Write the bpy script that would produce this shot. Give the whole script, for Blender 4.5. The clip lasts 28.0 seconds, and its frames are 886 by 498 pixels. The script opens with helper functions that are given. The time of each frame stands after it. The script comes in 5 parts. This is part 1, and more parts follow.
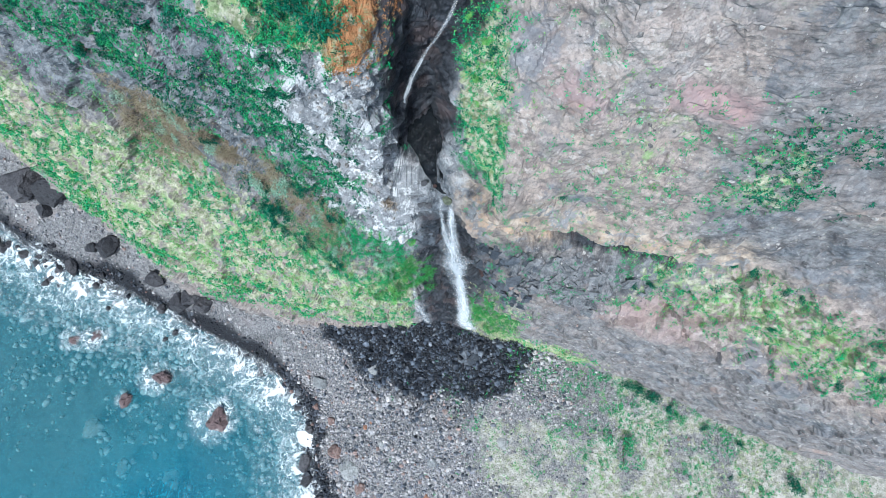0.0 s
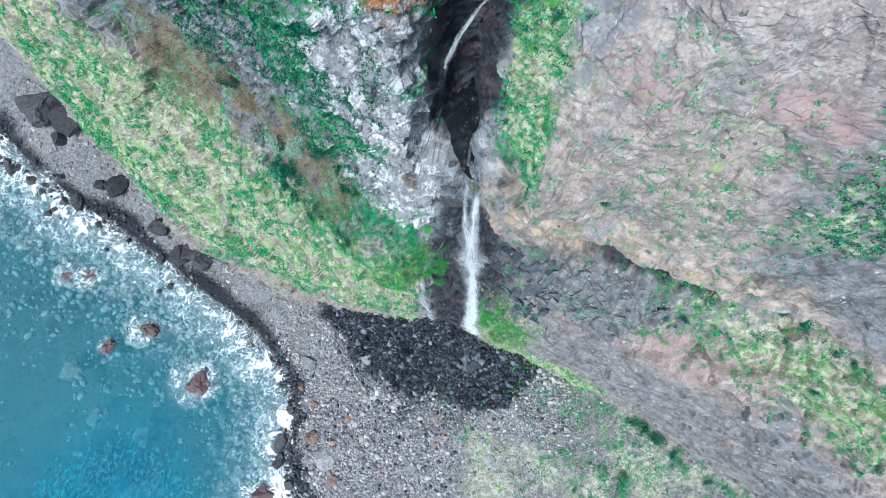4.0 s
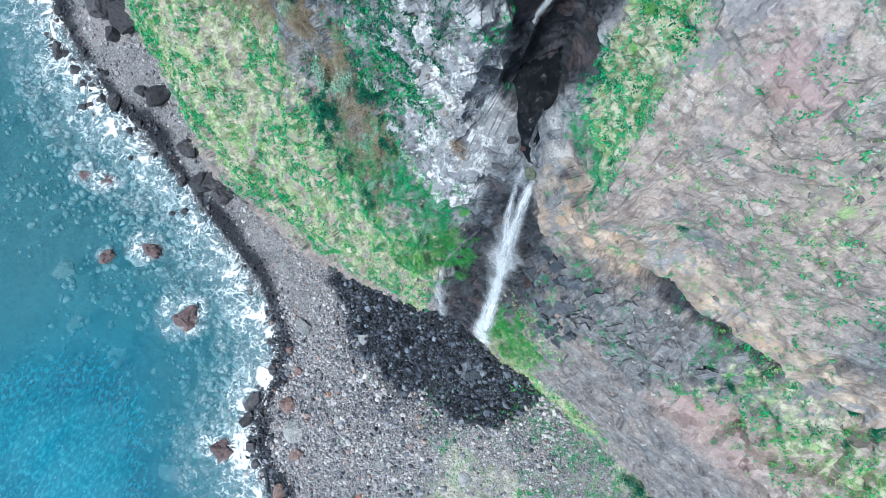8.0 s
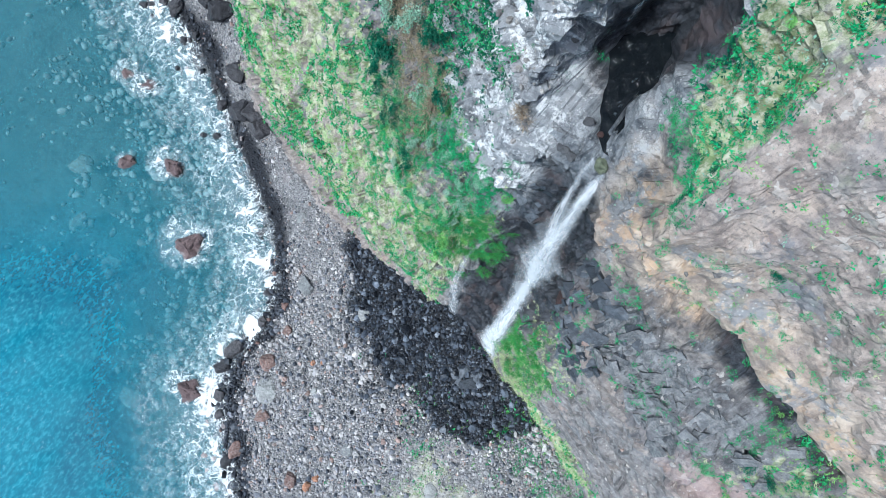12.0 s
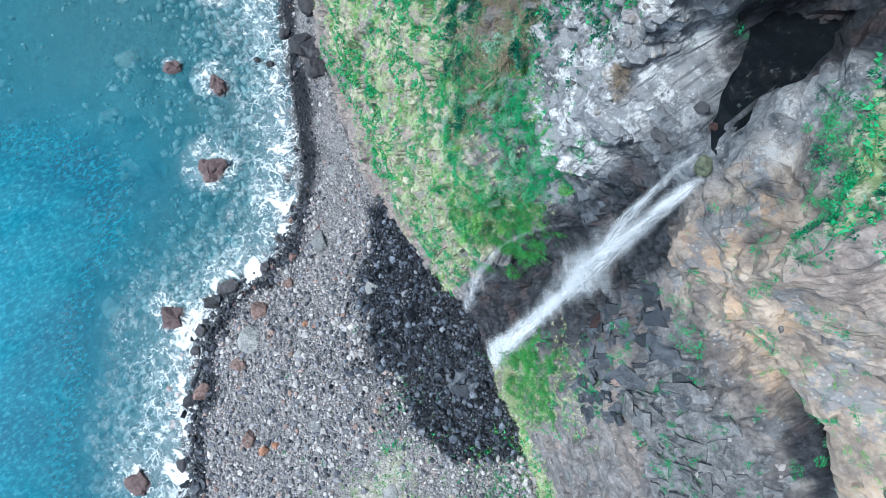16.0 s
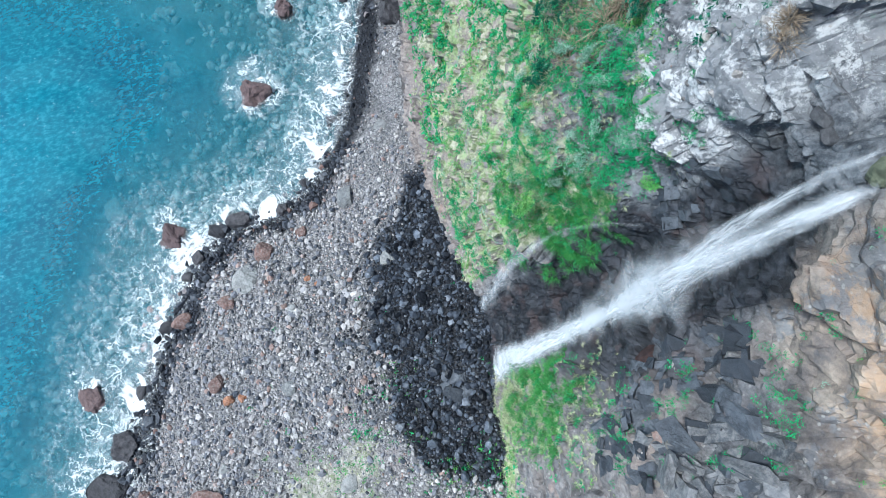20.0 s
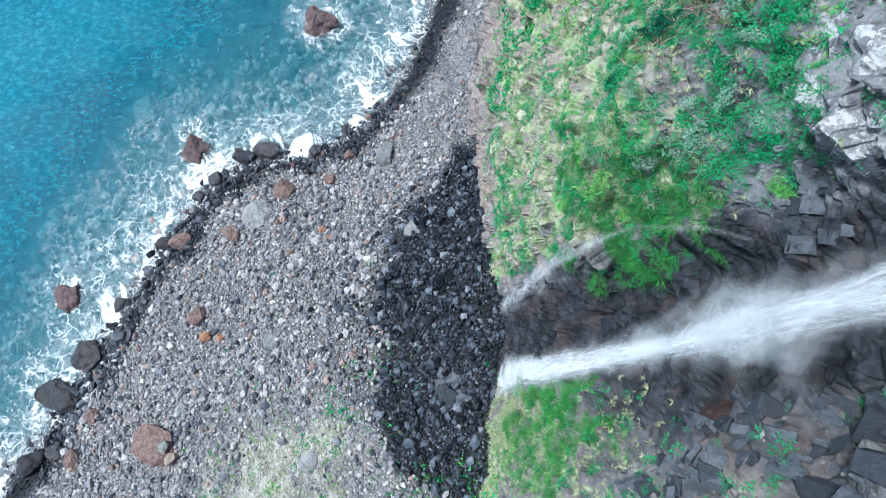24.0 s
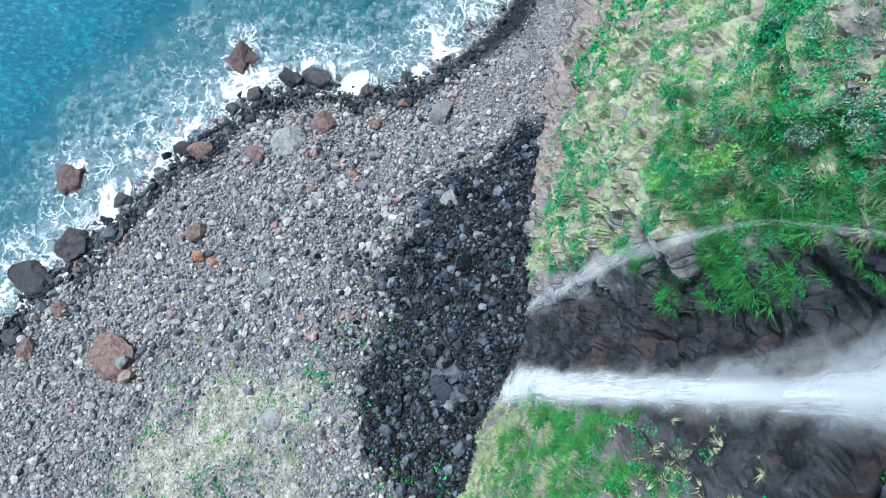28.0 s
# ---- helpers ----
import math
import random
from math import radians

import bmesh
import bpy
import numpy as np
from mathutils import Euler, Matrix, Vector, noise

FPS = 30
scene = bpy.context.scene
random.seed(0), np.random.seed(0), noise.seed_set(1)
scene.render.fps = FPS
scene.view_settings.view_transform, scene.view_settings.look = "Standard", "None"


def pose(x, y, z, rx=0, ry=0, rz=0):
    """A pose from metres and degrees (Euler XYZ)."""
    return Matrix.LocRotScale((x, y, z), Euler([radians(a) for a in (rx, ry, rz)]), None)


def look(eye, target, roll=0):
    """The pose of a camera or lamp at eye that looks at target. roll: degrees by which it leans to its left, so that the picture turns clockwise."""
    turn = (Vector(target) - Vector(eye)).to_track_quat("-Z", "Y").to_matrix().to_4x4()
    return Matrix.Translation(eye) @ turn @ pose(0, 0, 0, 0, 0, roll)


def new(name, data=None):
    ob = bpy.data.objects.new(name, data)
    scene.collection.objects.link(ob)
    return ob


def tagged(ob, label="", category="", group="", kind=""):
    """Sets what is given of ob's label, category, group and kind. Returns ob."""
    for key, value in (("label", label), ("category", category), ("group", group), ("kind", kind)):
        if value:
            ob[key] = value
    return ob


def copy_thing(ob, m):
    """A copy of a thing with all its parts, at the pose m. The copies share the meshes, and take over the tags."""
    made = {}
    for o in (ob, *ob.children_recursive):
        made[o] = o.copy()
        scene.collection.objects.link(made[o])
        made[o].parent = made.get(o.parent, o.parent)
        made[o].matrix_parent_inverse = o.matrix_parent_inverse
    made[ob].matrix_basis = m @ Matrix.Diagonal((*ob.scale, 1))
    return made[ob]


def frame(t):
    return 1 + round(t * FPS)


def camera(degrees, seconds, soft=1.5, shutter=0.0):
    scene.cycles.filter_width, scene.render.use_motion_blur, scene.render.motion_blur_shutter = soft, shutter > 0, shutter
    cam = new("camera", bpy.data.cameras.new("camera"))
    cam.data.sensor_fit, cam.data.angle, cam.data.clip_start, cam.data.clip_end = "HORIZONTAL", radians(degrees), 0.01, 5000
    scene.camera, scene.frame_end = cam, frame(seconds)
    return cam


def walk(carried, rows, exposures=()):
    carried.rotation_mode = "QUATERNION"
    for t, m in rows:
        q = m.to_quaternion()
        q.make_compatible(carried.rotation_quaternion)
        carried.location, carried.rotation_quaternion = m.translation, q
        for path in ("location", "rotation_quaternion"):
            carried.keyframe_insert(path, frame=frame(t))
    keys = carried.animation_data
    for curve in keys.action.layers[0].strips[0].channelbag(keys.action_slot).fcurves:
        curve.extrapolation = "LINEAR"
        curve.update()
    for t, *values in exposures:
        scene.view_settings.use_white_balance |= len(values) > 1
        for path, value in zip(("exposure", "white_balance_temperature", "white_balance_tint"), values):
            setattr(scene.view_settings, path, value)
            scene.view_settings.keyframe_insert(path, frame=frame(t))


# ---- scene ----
cam = camera(74.16, 28.0, soft=0.6)
TILT = 10.10
PATH = [
    (0, pose(-0.125, 0.081, 97.641, TILT, 0, -0.000)),
    (1, pose(-0.080, 0.147, 96.840, TILT, 0, 0.341)),
    (2, pose(-0.143, 0.179, 95.497, TILT, 0, 2.975)),
    (3, pose(-0.088, 0.257, 93.948, TILT, 0, 6.169)),
    (3.5, pose(-0.050, 0.296, 93.122, TILT, 0, 7.828)),
    (5.5, pose(-0.075, 0.286, 89.881, TILT, 0, 14.998)),
    (6, pose(-0.108, 0.268, 89.081, TILT, 0, 16.872)),
    (7, pose(-0.065, 0.212, 87.536, TILT, 0, 20.608)),
    (8, pose(-0.209, 0.218, 85.813, TILT, 0, 24.200)),
    (9, pose(-0.133, 0.251, 84.107, TILT, 0, 27.823)),
    (10, pose(-0.122, 0.274, 82.511, TILT, 0, 31.511)),
    (11, pose(-0.151, 0.116, 80.972, TILT, 0, 35.288)),
    (12, pose(-0.099, 0.173, 79.317, TILT, 0, 39.141)),
    (12.5, pose(-0.141, 0.173, 78.492, TILT, 0, 40.997)),
    (14.5, pose(0.000, 0.000, 75.336, TILT, 0, 48.514)),
    (15, pose(0.004, -0.085, 74.537, TILT, 0, 50.440)),
    (16, pose(0.105, -0.019, 72.892, TILT, 0, 54.239)),
    (17, pose(0.141, -0.129, 71.198, TILT, 0, 57.843)),
    (18, pose(0.171, -0.269, 69.581, TILT, 0, 61.461)),
    (19, pose(0.238, -0.274, 67.890, TILT, 0, 64.991)),
    (20, pose(0.471, -0.366, 66.133, TILT, 0, 69.081)),
    (21, pose(0.482, -0.447, 64.556, TILT, 0, 72.746)),
    (21.5, pose(0.539, -0.490, 63.738, TILT, 0, 74.692)),
    (23.5, pose(0.910, -0.675, 60.411, TILT, 0, 82.066)),
    (24, pose(0.947, -0.700, 59.568, TILT, 0, 83.934)),
    (25, pose(1.146, -0.798, 57.909, TILT, 0, 87.724)),
    (26, pose(1.415, -0.863, 56.224, TILT, 0, 91.457)),
    (27, pose(1.582, -0.869, 54.494, TILT, 0, 95.234)),
    (28, pose(1.869, -0.995, 52.950, TILT, 0, 98.844)),
]
walk(cam, PATH, [(0, 0.66, 5650, 5), (28, 0.66, 5650, 5)])

# ---- light ----
world = bpy.data.worlds.new("sky")
scene.world = world
world.use_nodes = True
wn = world.node_tree
sky = wn.nodes.new("ShaderNodeTexSky")
sky.sky_type, sky.sun_disc = "NISHITA", False
sky.sun_elevation, sky.sun_rotation = radians(58), radians(200)
sky.air_density, sky.dust_density = 1.0, 3.0
wn.nodes["Background"].inputs["Strength"].default_value = 0.098
wn.links.new(sky.outputs["Color"], wn.nodes["Background"].inputs["Color"])
sun = new("sun", bpy.data.lights.new("sun", "SUN"))
sun.data.energy, sun.data.angle, sun.data.color = 2.85, radians(10), (0.97, 0.98, 0.94)
sun.matrix_world = look((-20, -45, 90), (0, 0, 0))

# ---- numbers for noise and shapes ----
RNG = np.random.default_rng(7)


def vnoise(p, seed=0):
    """Smooth value noise in 0..1 for rows of points."""
    p = np.asarray(p, float)
    i = np.floor(p).astype(np.int64)
    f = p - i
    f = f * f * (3 - 2 * f)
    out = np.zeros(len(p))
    for a in (0, 1):
        for b in (0, 1):
            for c in (0, 1):
                h = ((i[:, 0] + a) * 73856093) ^ ((i[:, 1] + b) * 19349663) ^ ((i[:, 2] + c) * 83492791) ^ (seed * 2654435761)
                h = (h ^ (h >> 13)) * 1274126177
                h = ((h ^ (h >> 16)) & 0xFFFF) / 65535.0
                out += h * np.where(a, f[:, 0], 1 - f[:, 0]) * np.where(b, f[:, 1], 1 - f[:, 1]) * np.where(c, f[:, 2], 1 - f[:, 2])
    return out


def fbm(p, octaves=4, seed=0):
    out, amp, tot = 0, 1.0, 0
    for k in range(octaves):
        out = out + amp * vnoise(np.asarray(p) * 2.03**k + 17.3 * k, seed + k)
        tot, amp = tot + amp, amp * 0.5
    return out / tot


def cells(p, seed=0):
    """Cell noise: the gap to the next cell, a number of the cell, and a tilted facet over it."""
    i0 = np.floor(p).astype(np.int64)
    d1, d2, tag, tilt = np.full(len(p), 9.0), np.full(len(p), 9.0), np.zeros(len(p)), np.zeros(len(p))
    for a in (-1, 0, 1):
        for b in (-1, 0, 1):
            for c in (-1, 0, 1):
                i = i0 + (a, b, c)
                h = (i[:, 0] * 73856093) ^ (i[:, 1] * 19349663) ^ (i[:, 2] * 83492791) ^ (seed * 2654435761)
                h = (h ^ (h >> 13)) * 1274126177
                h = h ^ (h >> 16)
                q = i + np.stack([(h & 255), (h >> 8) & 255, (h >> 16) & 255], 1) / 255.0
                d = np.linalg.norm(q - p, axis=1)
                near = d < d1
                d2 = np.where(near, d1, np.minimum(d2, d))
                tag = np.where(near, ((h >> 5) & 1023) / 1023.0, tag)
                lean = np.stack([(h >> 3) & 127, (h >> 7) & 127, (h >> 11) & 127], 1) / 63.5 - 1
                tilt = np.where(near, ((p - q) * lean).sum(1), tilt)
                d1 = np.where(near, d, d1)
    return d2 - d1, tag, tilt


def step(a, b, v):
    t = np.clip((np.asarray(v, float) - a) / (b - a), 0, 1)
    return t * t * (3 - 2 * t)


def zone(v, a, b, soft):
    """1 between a and b, falling off over soft."""
    return step(a - soft, a + soft, v) * (1 - step(b - soft, b + soft, v))


def mesh_of(name, verts, faces, smooth=True, attrs=None):
    """A mesh from arrays of vertices and of faces of one size."""
    verts, faces = np.ascontiguousarray(verts, np.float32), np.ascontiguousarray(faces, np.int32)
    me = bpy.data.meshes.new(name)
    n, k = faces.shape
    me.vertices.add(len(verts))
    me.vertices.foreach_set("co", verts.ravel())
    me.loops.add(n * k)
    me.loops.foreach_set("vertex_index", faces.ravel())
    me.polygons.add(n)
    me.polygons.foreach_set("loop_start", np.arange(0, n * k, k, dtype=np.int32))
    me.polygons.foreach_set("use_smooth", np.full(n, smooth))
    for key, values in (attrs or {}).items():
        me.attributes.new(key, "FLOAT", "POINT").data.foreach_set("value", np.ascontiguousarray(values, np.float32))
    me.update(calc_edges=True)
    me.validate()
    return me


def grid_faces(rows, cols):
    a = np.arange(rows * cols).reshape(rows, cols)
    return np.stack([a[:-1, :-1], a[:-1, 1:], a[1:, 1:], a[1:, :-1]], -1).reshape(-1, 4)


def part(name, data, material, parent=None, label=""):
    """Links a mesh or a bmesh as one object, under a thing or a part."""
    if isinstance(data, bmesh.types.BMesh):
        me = bpy.data.meshes.new(name)
        data.to_mesh(me)
        data.free()
        data = me
    ob = new(name, data)
    if material and not data.materials:
        data.materials.append(material)
    if parent:
        ob.parent = parent
    return tagged(ob, label)


# ---- materials ----
class Nodes:
    """Short forms for building a node material."""

    def __init__(self, name):
        self.mat = bpy.data.materials.new(name)
        self.mat.use_nodes = True
        self.tree = self.mat.node_tree
        self.shader = self.tree.nodes["Principled BSDF"]
        self.out = self.tree.nodes["Material Output"]
        self.where = self.tree.nodes.new("ShaderNodeNewGeometry").outputs["Position"]

    def node(self, kind, **inputs):
        n = self.tree.nodes.new(kind)
        for key, value in inputs.items():
            self.put(value, n.inputs[key.replace("_", " ")])
        return n

    def put(self, value, socket):
        if isinstance(value, bpy.types.NodeSocket):
            self.tree.links.new(value, socket)
        else:
            socket.default_value = (*value, 1) if isinstance(value, tuple) and len(value) == 3 and socket.type == "RGBA" else value

    def noise(self, scale, detail=4.0, rough=0.6, stretch=None, warp=0.0):
        at = self.where
        if stretch:
            at = self.node("ShaderNodeMapping", Vector=at, Scale=stretch).outputs[0]
        return self.node("ShaderNodeTexNoise", Vector=at, Scale=scale, Detail=detail, Roughness=rough, Distortion=warp).outputs["Fac"]

    def cell(self, scale, feature="F1", out="Distance", stretch=None):
        at = self.where
        if stretch:
            at = self.node("ShaderNodeMapping", Vector=at, Scale=stretch).outputs[0]
        n = self.node("ShaderNodeTexVoronoi", Vector=at, Scale=scale)
        n.feature = feature
        return n.outputs[out]

    def math(self, op, a, b=0.0):
        n = self.tree.nodes.new("ShaderNodeMath")
        n.operation = op
        self.put(a, n.inputs[0]), self.put(b, n.inputs[1])
        return n.outputs[0]

    def band(self, v, a, b, lo=0.0, hi=1.0):
        n = self.node("ShaderNodeMapRange", Value=v)
        n.interpolation_type = "SMOOTHSTEP"
        for k, x in zip((1, 2, 3, 4), (a, b, lo, hi)):
            n.inputs[k].default_value = x
        return n.outputs[0]

    def mix(self, f, a, b, mode="MIX"):
        n = self.tree.nodes.new("ShaderNodeMix")
        n.data_type, n.blend_type = "RGBA", mode
        self.put(f, n.inputs["Factor"]), self.put(a, n.inputs["A"]), self.put(b, n.inputs["B"])
        return n.outputs["Result"]

    def attr(self, name):
        n = self.tree.nodes.new("ShaderNodeAttribute")
        n.attribute_name = name
        return n.outputs["Fac"]

    def bump(self, height, strength=0.5, distance=0.1, normal=None):
        n = self.node("ShaderNodeBump", Strength=strength, Distance=distance, Height=height)
        if normal:
            self.put(normal, n.inputs["Normal"])
        return n.outputs[0]

    def done(self, color, rough=0.85, normal=None, spec=0.3):
        self.put(color, self.shader.inputs["Base Color"])
        self.put(rough, self.shader.inputs["Roughness"])
        self.put(spec, self.shader.inputs["Specular IOR Level"])
        if normal:
            self.put(normal, self.shader.inputs["Normal"])
        return self.mat


def cliff_material():
    k = Nodes("weathered_basalt")
    big, mid, fine = k.noise(0.12, 5), k.noise(0.7, 9, 0.68), k.noise(4.0, 8, 0.75)
    warp = k.node("ShaderNodeVectorMath", **{})
    warp.operation = "MULTIPLY_ADD"
    k.put(k.node("ShaderNodeTexNoise", Vector=k.where, Scale=0.9, Detail=4.0).outputs["Color"], warp.inputs[0])
    warp.inputs[1].default_value = (1.6, 1.6, 1.6)
    k.put(k.where, warp.inputs[2])
    cracks = []
    for size in (0.55, 1.5):
        v = k.node("ShaderNodeTexVoronoi", Vector=k.node("ShaderNodeMapping", Vector=warp.outputs[0], Scale=(1.0, 1.0, 1.5)).outputs[0], Scale=size)
        v.feature = "DISTANCE_TO_EDGE"
        cracks.append(k.math("MULTIPLY", k.band(v.outputs["Distance"], 0.035 * size, 0.0), k.band(k.noise(0.4 * size, 3), 0.48, 0.58)))
    crack = k.math("MAXIMUM", *cracks)
    streak = k.noise(0.5, 5, 0.65, (1.0, 1.0, 0.25))
    grey = k.mix(k.band(k.math("ADD", k.math("MULTIPLY", mid, 0.65), k.math("MULTIPLY", fine, 0.35)), 0.38, 0.64), (0.035, 0.043, 0.055), (0.27, 0.283, 0.30))
    grain = k.noise(5.0, 10, 0.82)
    brown = k.mix(k.band(k.noise(1.1, 10, 0.72), 0.36, 0.64), (0.20, 0.16, 0.142), (0.42, 0.345, 0.30))
    brown = k.mix(k.band(k.noise(0.3, 6, 0.65, None, 0.5), 0.50, 0.62, 0, 0.5), brown, (0.22, 0.205, 0.21))
    brown = k.mix(k.band(k.noise(0.26, 6, 0.65, (1.0, 1.0, 1.3), 0.4), 0.54, 0.64, 0, 0.6), brown, (0.47, 0.375, 0.31))
    brown = k.mix(k.band(grain, 0.52, 0.36, 0, 0.65), brown, (0.09, 0.08, 0.078))
    brown = k.mix(k.band(grain, 0.58, 0.70, 0, 0.5), brown, (0.55, 0.50, 0.455))
    brown = k.mix(k.band(k.noise(0.42, 7, 0.7), 0.56, 0.66, 0, 0.55), brown, (0.20, 0.215, 0.15))
    brown = k.mix(k.band(k.noise(0.2, 7, 0.7, None, 0.3), 0.56, 0.60, 0, 0.6), brown, (0.15, 0.16, 0.185))
    v = k.node("ShaderNodeTexVoronoi", Vector=warp.outputs[0], Scale=2.6)
    tone = k.node("ShaderNodeSeparateColor", Color=v.outputs["Color"]).outputs[0]
    stony = k.band(k.noise(0.33, 5, 0.65), 0.45, 0.6)
    brown = k.mix(k.math("MULTIPLY", stony, k.band(tone, 0.75, 0.97, 0, 0.6)), brown, (0.52, 0.475, 0.435))
    brown = k.mix(k.math("MULTIPLY", stony, k.band(tone, 0.25, 0.05, 0, 0.5)), brown, (0.13, 0.115, 0.11))
    rock = k.mix(k.attr("brown"), grey, brown)
    tan = k.mix(k.band(mid, 0.4, 0.65), (0.24, 0.188, 0.15), (0.49, 0.40, 0.32))
    tan = k.mix(k.band(k.noise(0.34, 6, 0.68, None, 0.4), 0.53, 0.62, 0, 0.7), tan, (0.47, 0.31, 0.19))
    tan = k.mix(k.band(k.noise(0.5, 7, 0.7), 0.53, 0.60, 0, 0.85), tan, (0.20, 0.215, 0.235))
    tan = k.mix(k.band(grain, 0.55, 0.68, 0, 0.4), tan, (0.58, 0.53, 0.46))
    rock = k.mix(k.math("MULTIPLY", k.attr("tan"), k.band(mid, 0.3, 0.55)), rock, tan)
    rock = k.mix(k.math("MULTIPLY", k.attr("rose"), k.band(mid, 0.36, 0.5)), rock, (0.34, 0.235, 0.225))
    rust = k.band(k.noise(0.35, 4), 0.6, 0.72, 0, 0.35)
    rock = k.mix(rust, rock, (0.30, 0.16, 0.10))
    lich = k.math("MULTIPLY", k.attr("lichen"), k.band(k.math("ADD", k.math("MULTIPLY", grain, 0.45), k.math("MULTIPLY", k.noise(0.8, 8, 0.66), 0.55)), 0.50, 0.55))
    rock = k.mix(k.math("MULTIPLY", k.attr("lichen"), k.band(mid, 0.30, 0.52, 0.1, 0.6)), rock, (0.38, 0.38, 0.39))
    rock = k.mix(lich, rock, (0.68, 0.68, 0.68))
    speck = k.math("MULTIPLY", k.band(k.cell(3.4), 0.24, 0.12), k.band(k.noise(0.5, 5, 0.6), 0.46, 0.6, 0, 0.45))
    rock = k.mix(speck, rock, (0.55, 0.54, 0.50))
    soil = k.mix(k.band(k.noise(1.3, 7, 0.75), 0.40, 0.60), (0.17, 0.205, 0.105), (0.47, 0.465, 0.33))
    soil = k.mix(k.band(k.noise(2.6, 6, 0.75), 0.45, 0.62, 0, 0.5), soil, (0.45, 0.41, 0.36))
    soil = k.mix(k.band(k.noise(0.5, 4), 0.48, 0.62, 0, 0.7), soil, (0.26, 0.38, 0.16))
    soil = k.mix(k.math("MULTIPLY", k.attr("heath"), k.band(k.noise(1.2, 5), 0.35, 0.5)), soil, (0.42, 0.20, 0.09))
    cover = k.band(k.math("ADD", k.attr("veg"), k.math("MULTIPLY", k.math("SUBTRACT", k.noise(0.9, 6, 0.7), 0.5), 1.3)), 0.42, 0.62)
    color = k.mix(cover, rock, soil)
    color = k.mix(k.math("MULTIPLY", crack, k.math("MULTIPLY", k.math("SUBTRACT", 0.42, k.math("MULTIPLY", cover, 0.42)), k.math("SUBTRACT", 1.0, k.math("MULTIPLY", k.attr("brown"), 1.1)))), color, (0.045, 0.043, 0.045))
    # Dark colour for wet rock and for shade painted in gorge and recess.
    wet_or_shade = k.attr("wet_or_shade")
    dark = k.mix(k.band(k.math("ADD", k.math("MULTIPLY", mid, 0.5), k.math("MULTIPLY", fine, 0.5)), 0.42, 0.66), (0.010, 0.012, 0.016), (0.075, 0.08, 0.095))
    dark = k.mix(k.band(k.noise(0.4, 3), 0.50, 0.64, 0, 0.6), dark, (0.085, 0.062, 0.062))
    color = k.mix(wet_or_shade, color, dark)
    strata = k.noise(1.0, 5, 0.7, (0.5, 0.5, 2.2), 0.8)
    pebble = k.math("MULTIPLY", k.math("MULTIPLY", k.band(v.outputs["Distance"], 0.05, 0.5), stony), k.attr("brown"))
    normal = k.bump(k.math("ADD", mid, k.math("MULTIPLY", strata, k.math("SUBTRACT", 1.0, k.attr("brown")))), 0.45, 0.12)
    normal = k.bump(k.math("SUBTRACT", 1.0, pebble), 0.3, 0.15, normal)
    normal = k.bump(k.math("SUBTRACT", k.noise(3.5, 9, 0.78), k.math("MULTIPLY", crack, 0.15)), k.math("SUBTRACT", 1.0, k.math("MULTIPLY", k.attr("brown"), 0.6)), 0.13, normal)
    return k.done(color, k.mix(wet_or_shade, (0.9, 0.9, 0.9), (0.45, 0.45, 0.45)), normal)


def shingle_material():
    k = Nodes("beach_shingle")
    stones, tone = k.cell(2.6), k.cell(2.6, out="Color")
    edge = k.cell(2.6, "DISTANCE_TO_EDGE")
    small, edge2 = k.cell(7.0, out="Color"), k.cell(7.0, "DISTANCE_TO_EDGE")
    val = k.math("MULTIPLY", k.node("ShaderNodeSeparateColor", Color=tone).outputs[0], 1.0)
    val2 = k.node("ShaderNodeSeparateColor", Color=small).outputs[1]
    # Dark ground tones and pebble edges stand in for shade between the stones.
    c = k.mix(val, (0.10, 0.10, 0.105), (0.38, 0.37, 0.365))
    c = k.mix(0.45, c, k.mix(val2, (0.03, 0.03, 0.035), (0.48, 0.47, 0.47)))
    c = k.mix(k.band(edge2, 0.10, 0.0, 0, 0.6), c, (0.03, 0.03, 0.035))
    c = k.mix(k.band(k.noise(0.22, 5), 0.52, 0.68, 0, 0.4), c, (0.36, 0.31, 0.30))
    dark = k.mix(val2, (0.004, 0.005, 0.007), (0.03, 0.032, 0.04))
    c = k.mix(k.attr("wet_or_shade"), c, dark)
    grass = k.mix(k.band(k.noise(1.3, 7, 0.75), 0.4, 0.6), (0.27, 0.27, 0.215), (0.51, 0.48, 0.43))
    cover = k.band(k.math("ADD", k.attr("veg"), k.math("MULTIPLY", k.math("SUBTRACT", k.noise(0.8, 6, 0.7), 0.5), 1.2)), 0.42, 0.7)
    c = k.mix(cover, c, grass)
    n = k.bump(k.band(edge, 0, 0.12), 0.7, 0.15)
    n = k.bump(k.band(edge2, 0, 0.2), 0.6, 0.05, n)
    return k.done(c, k.mix(k.attr("wet_or_shade"), (0.9, 0.9, 0.9), (0.4, 0.4, 0.4)), n)


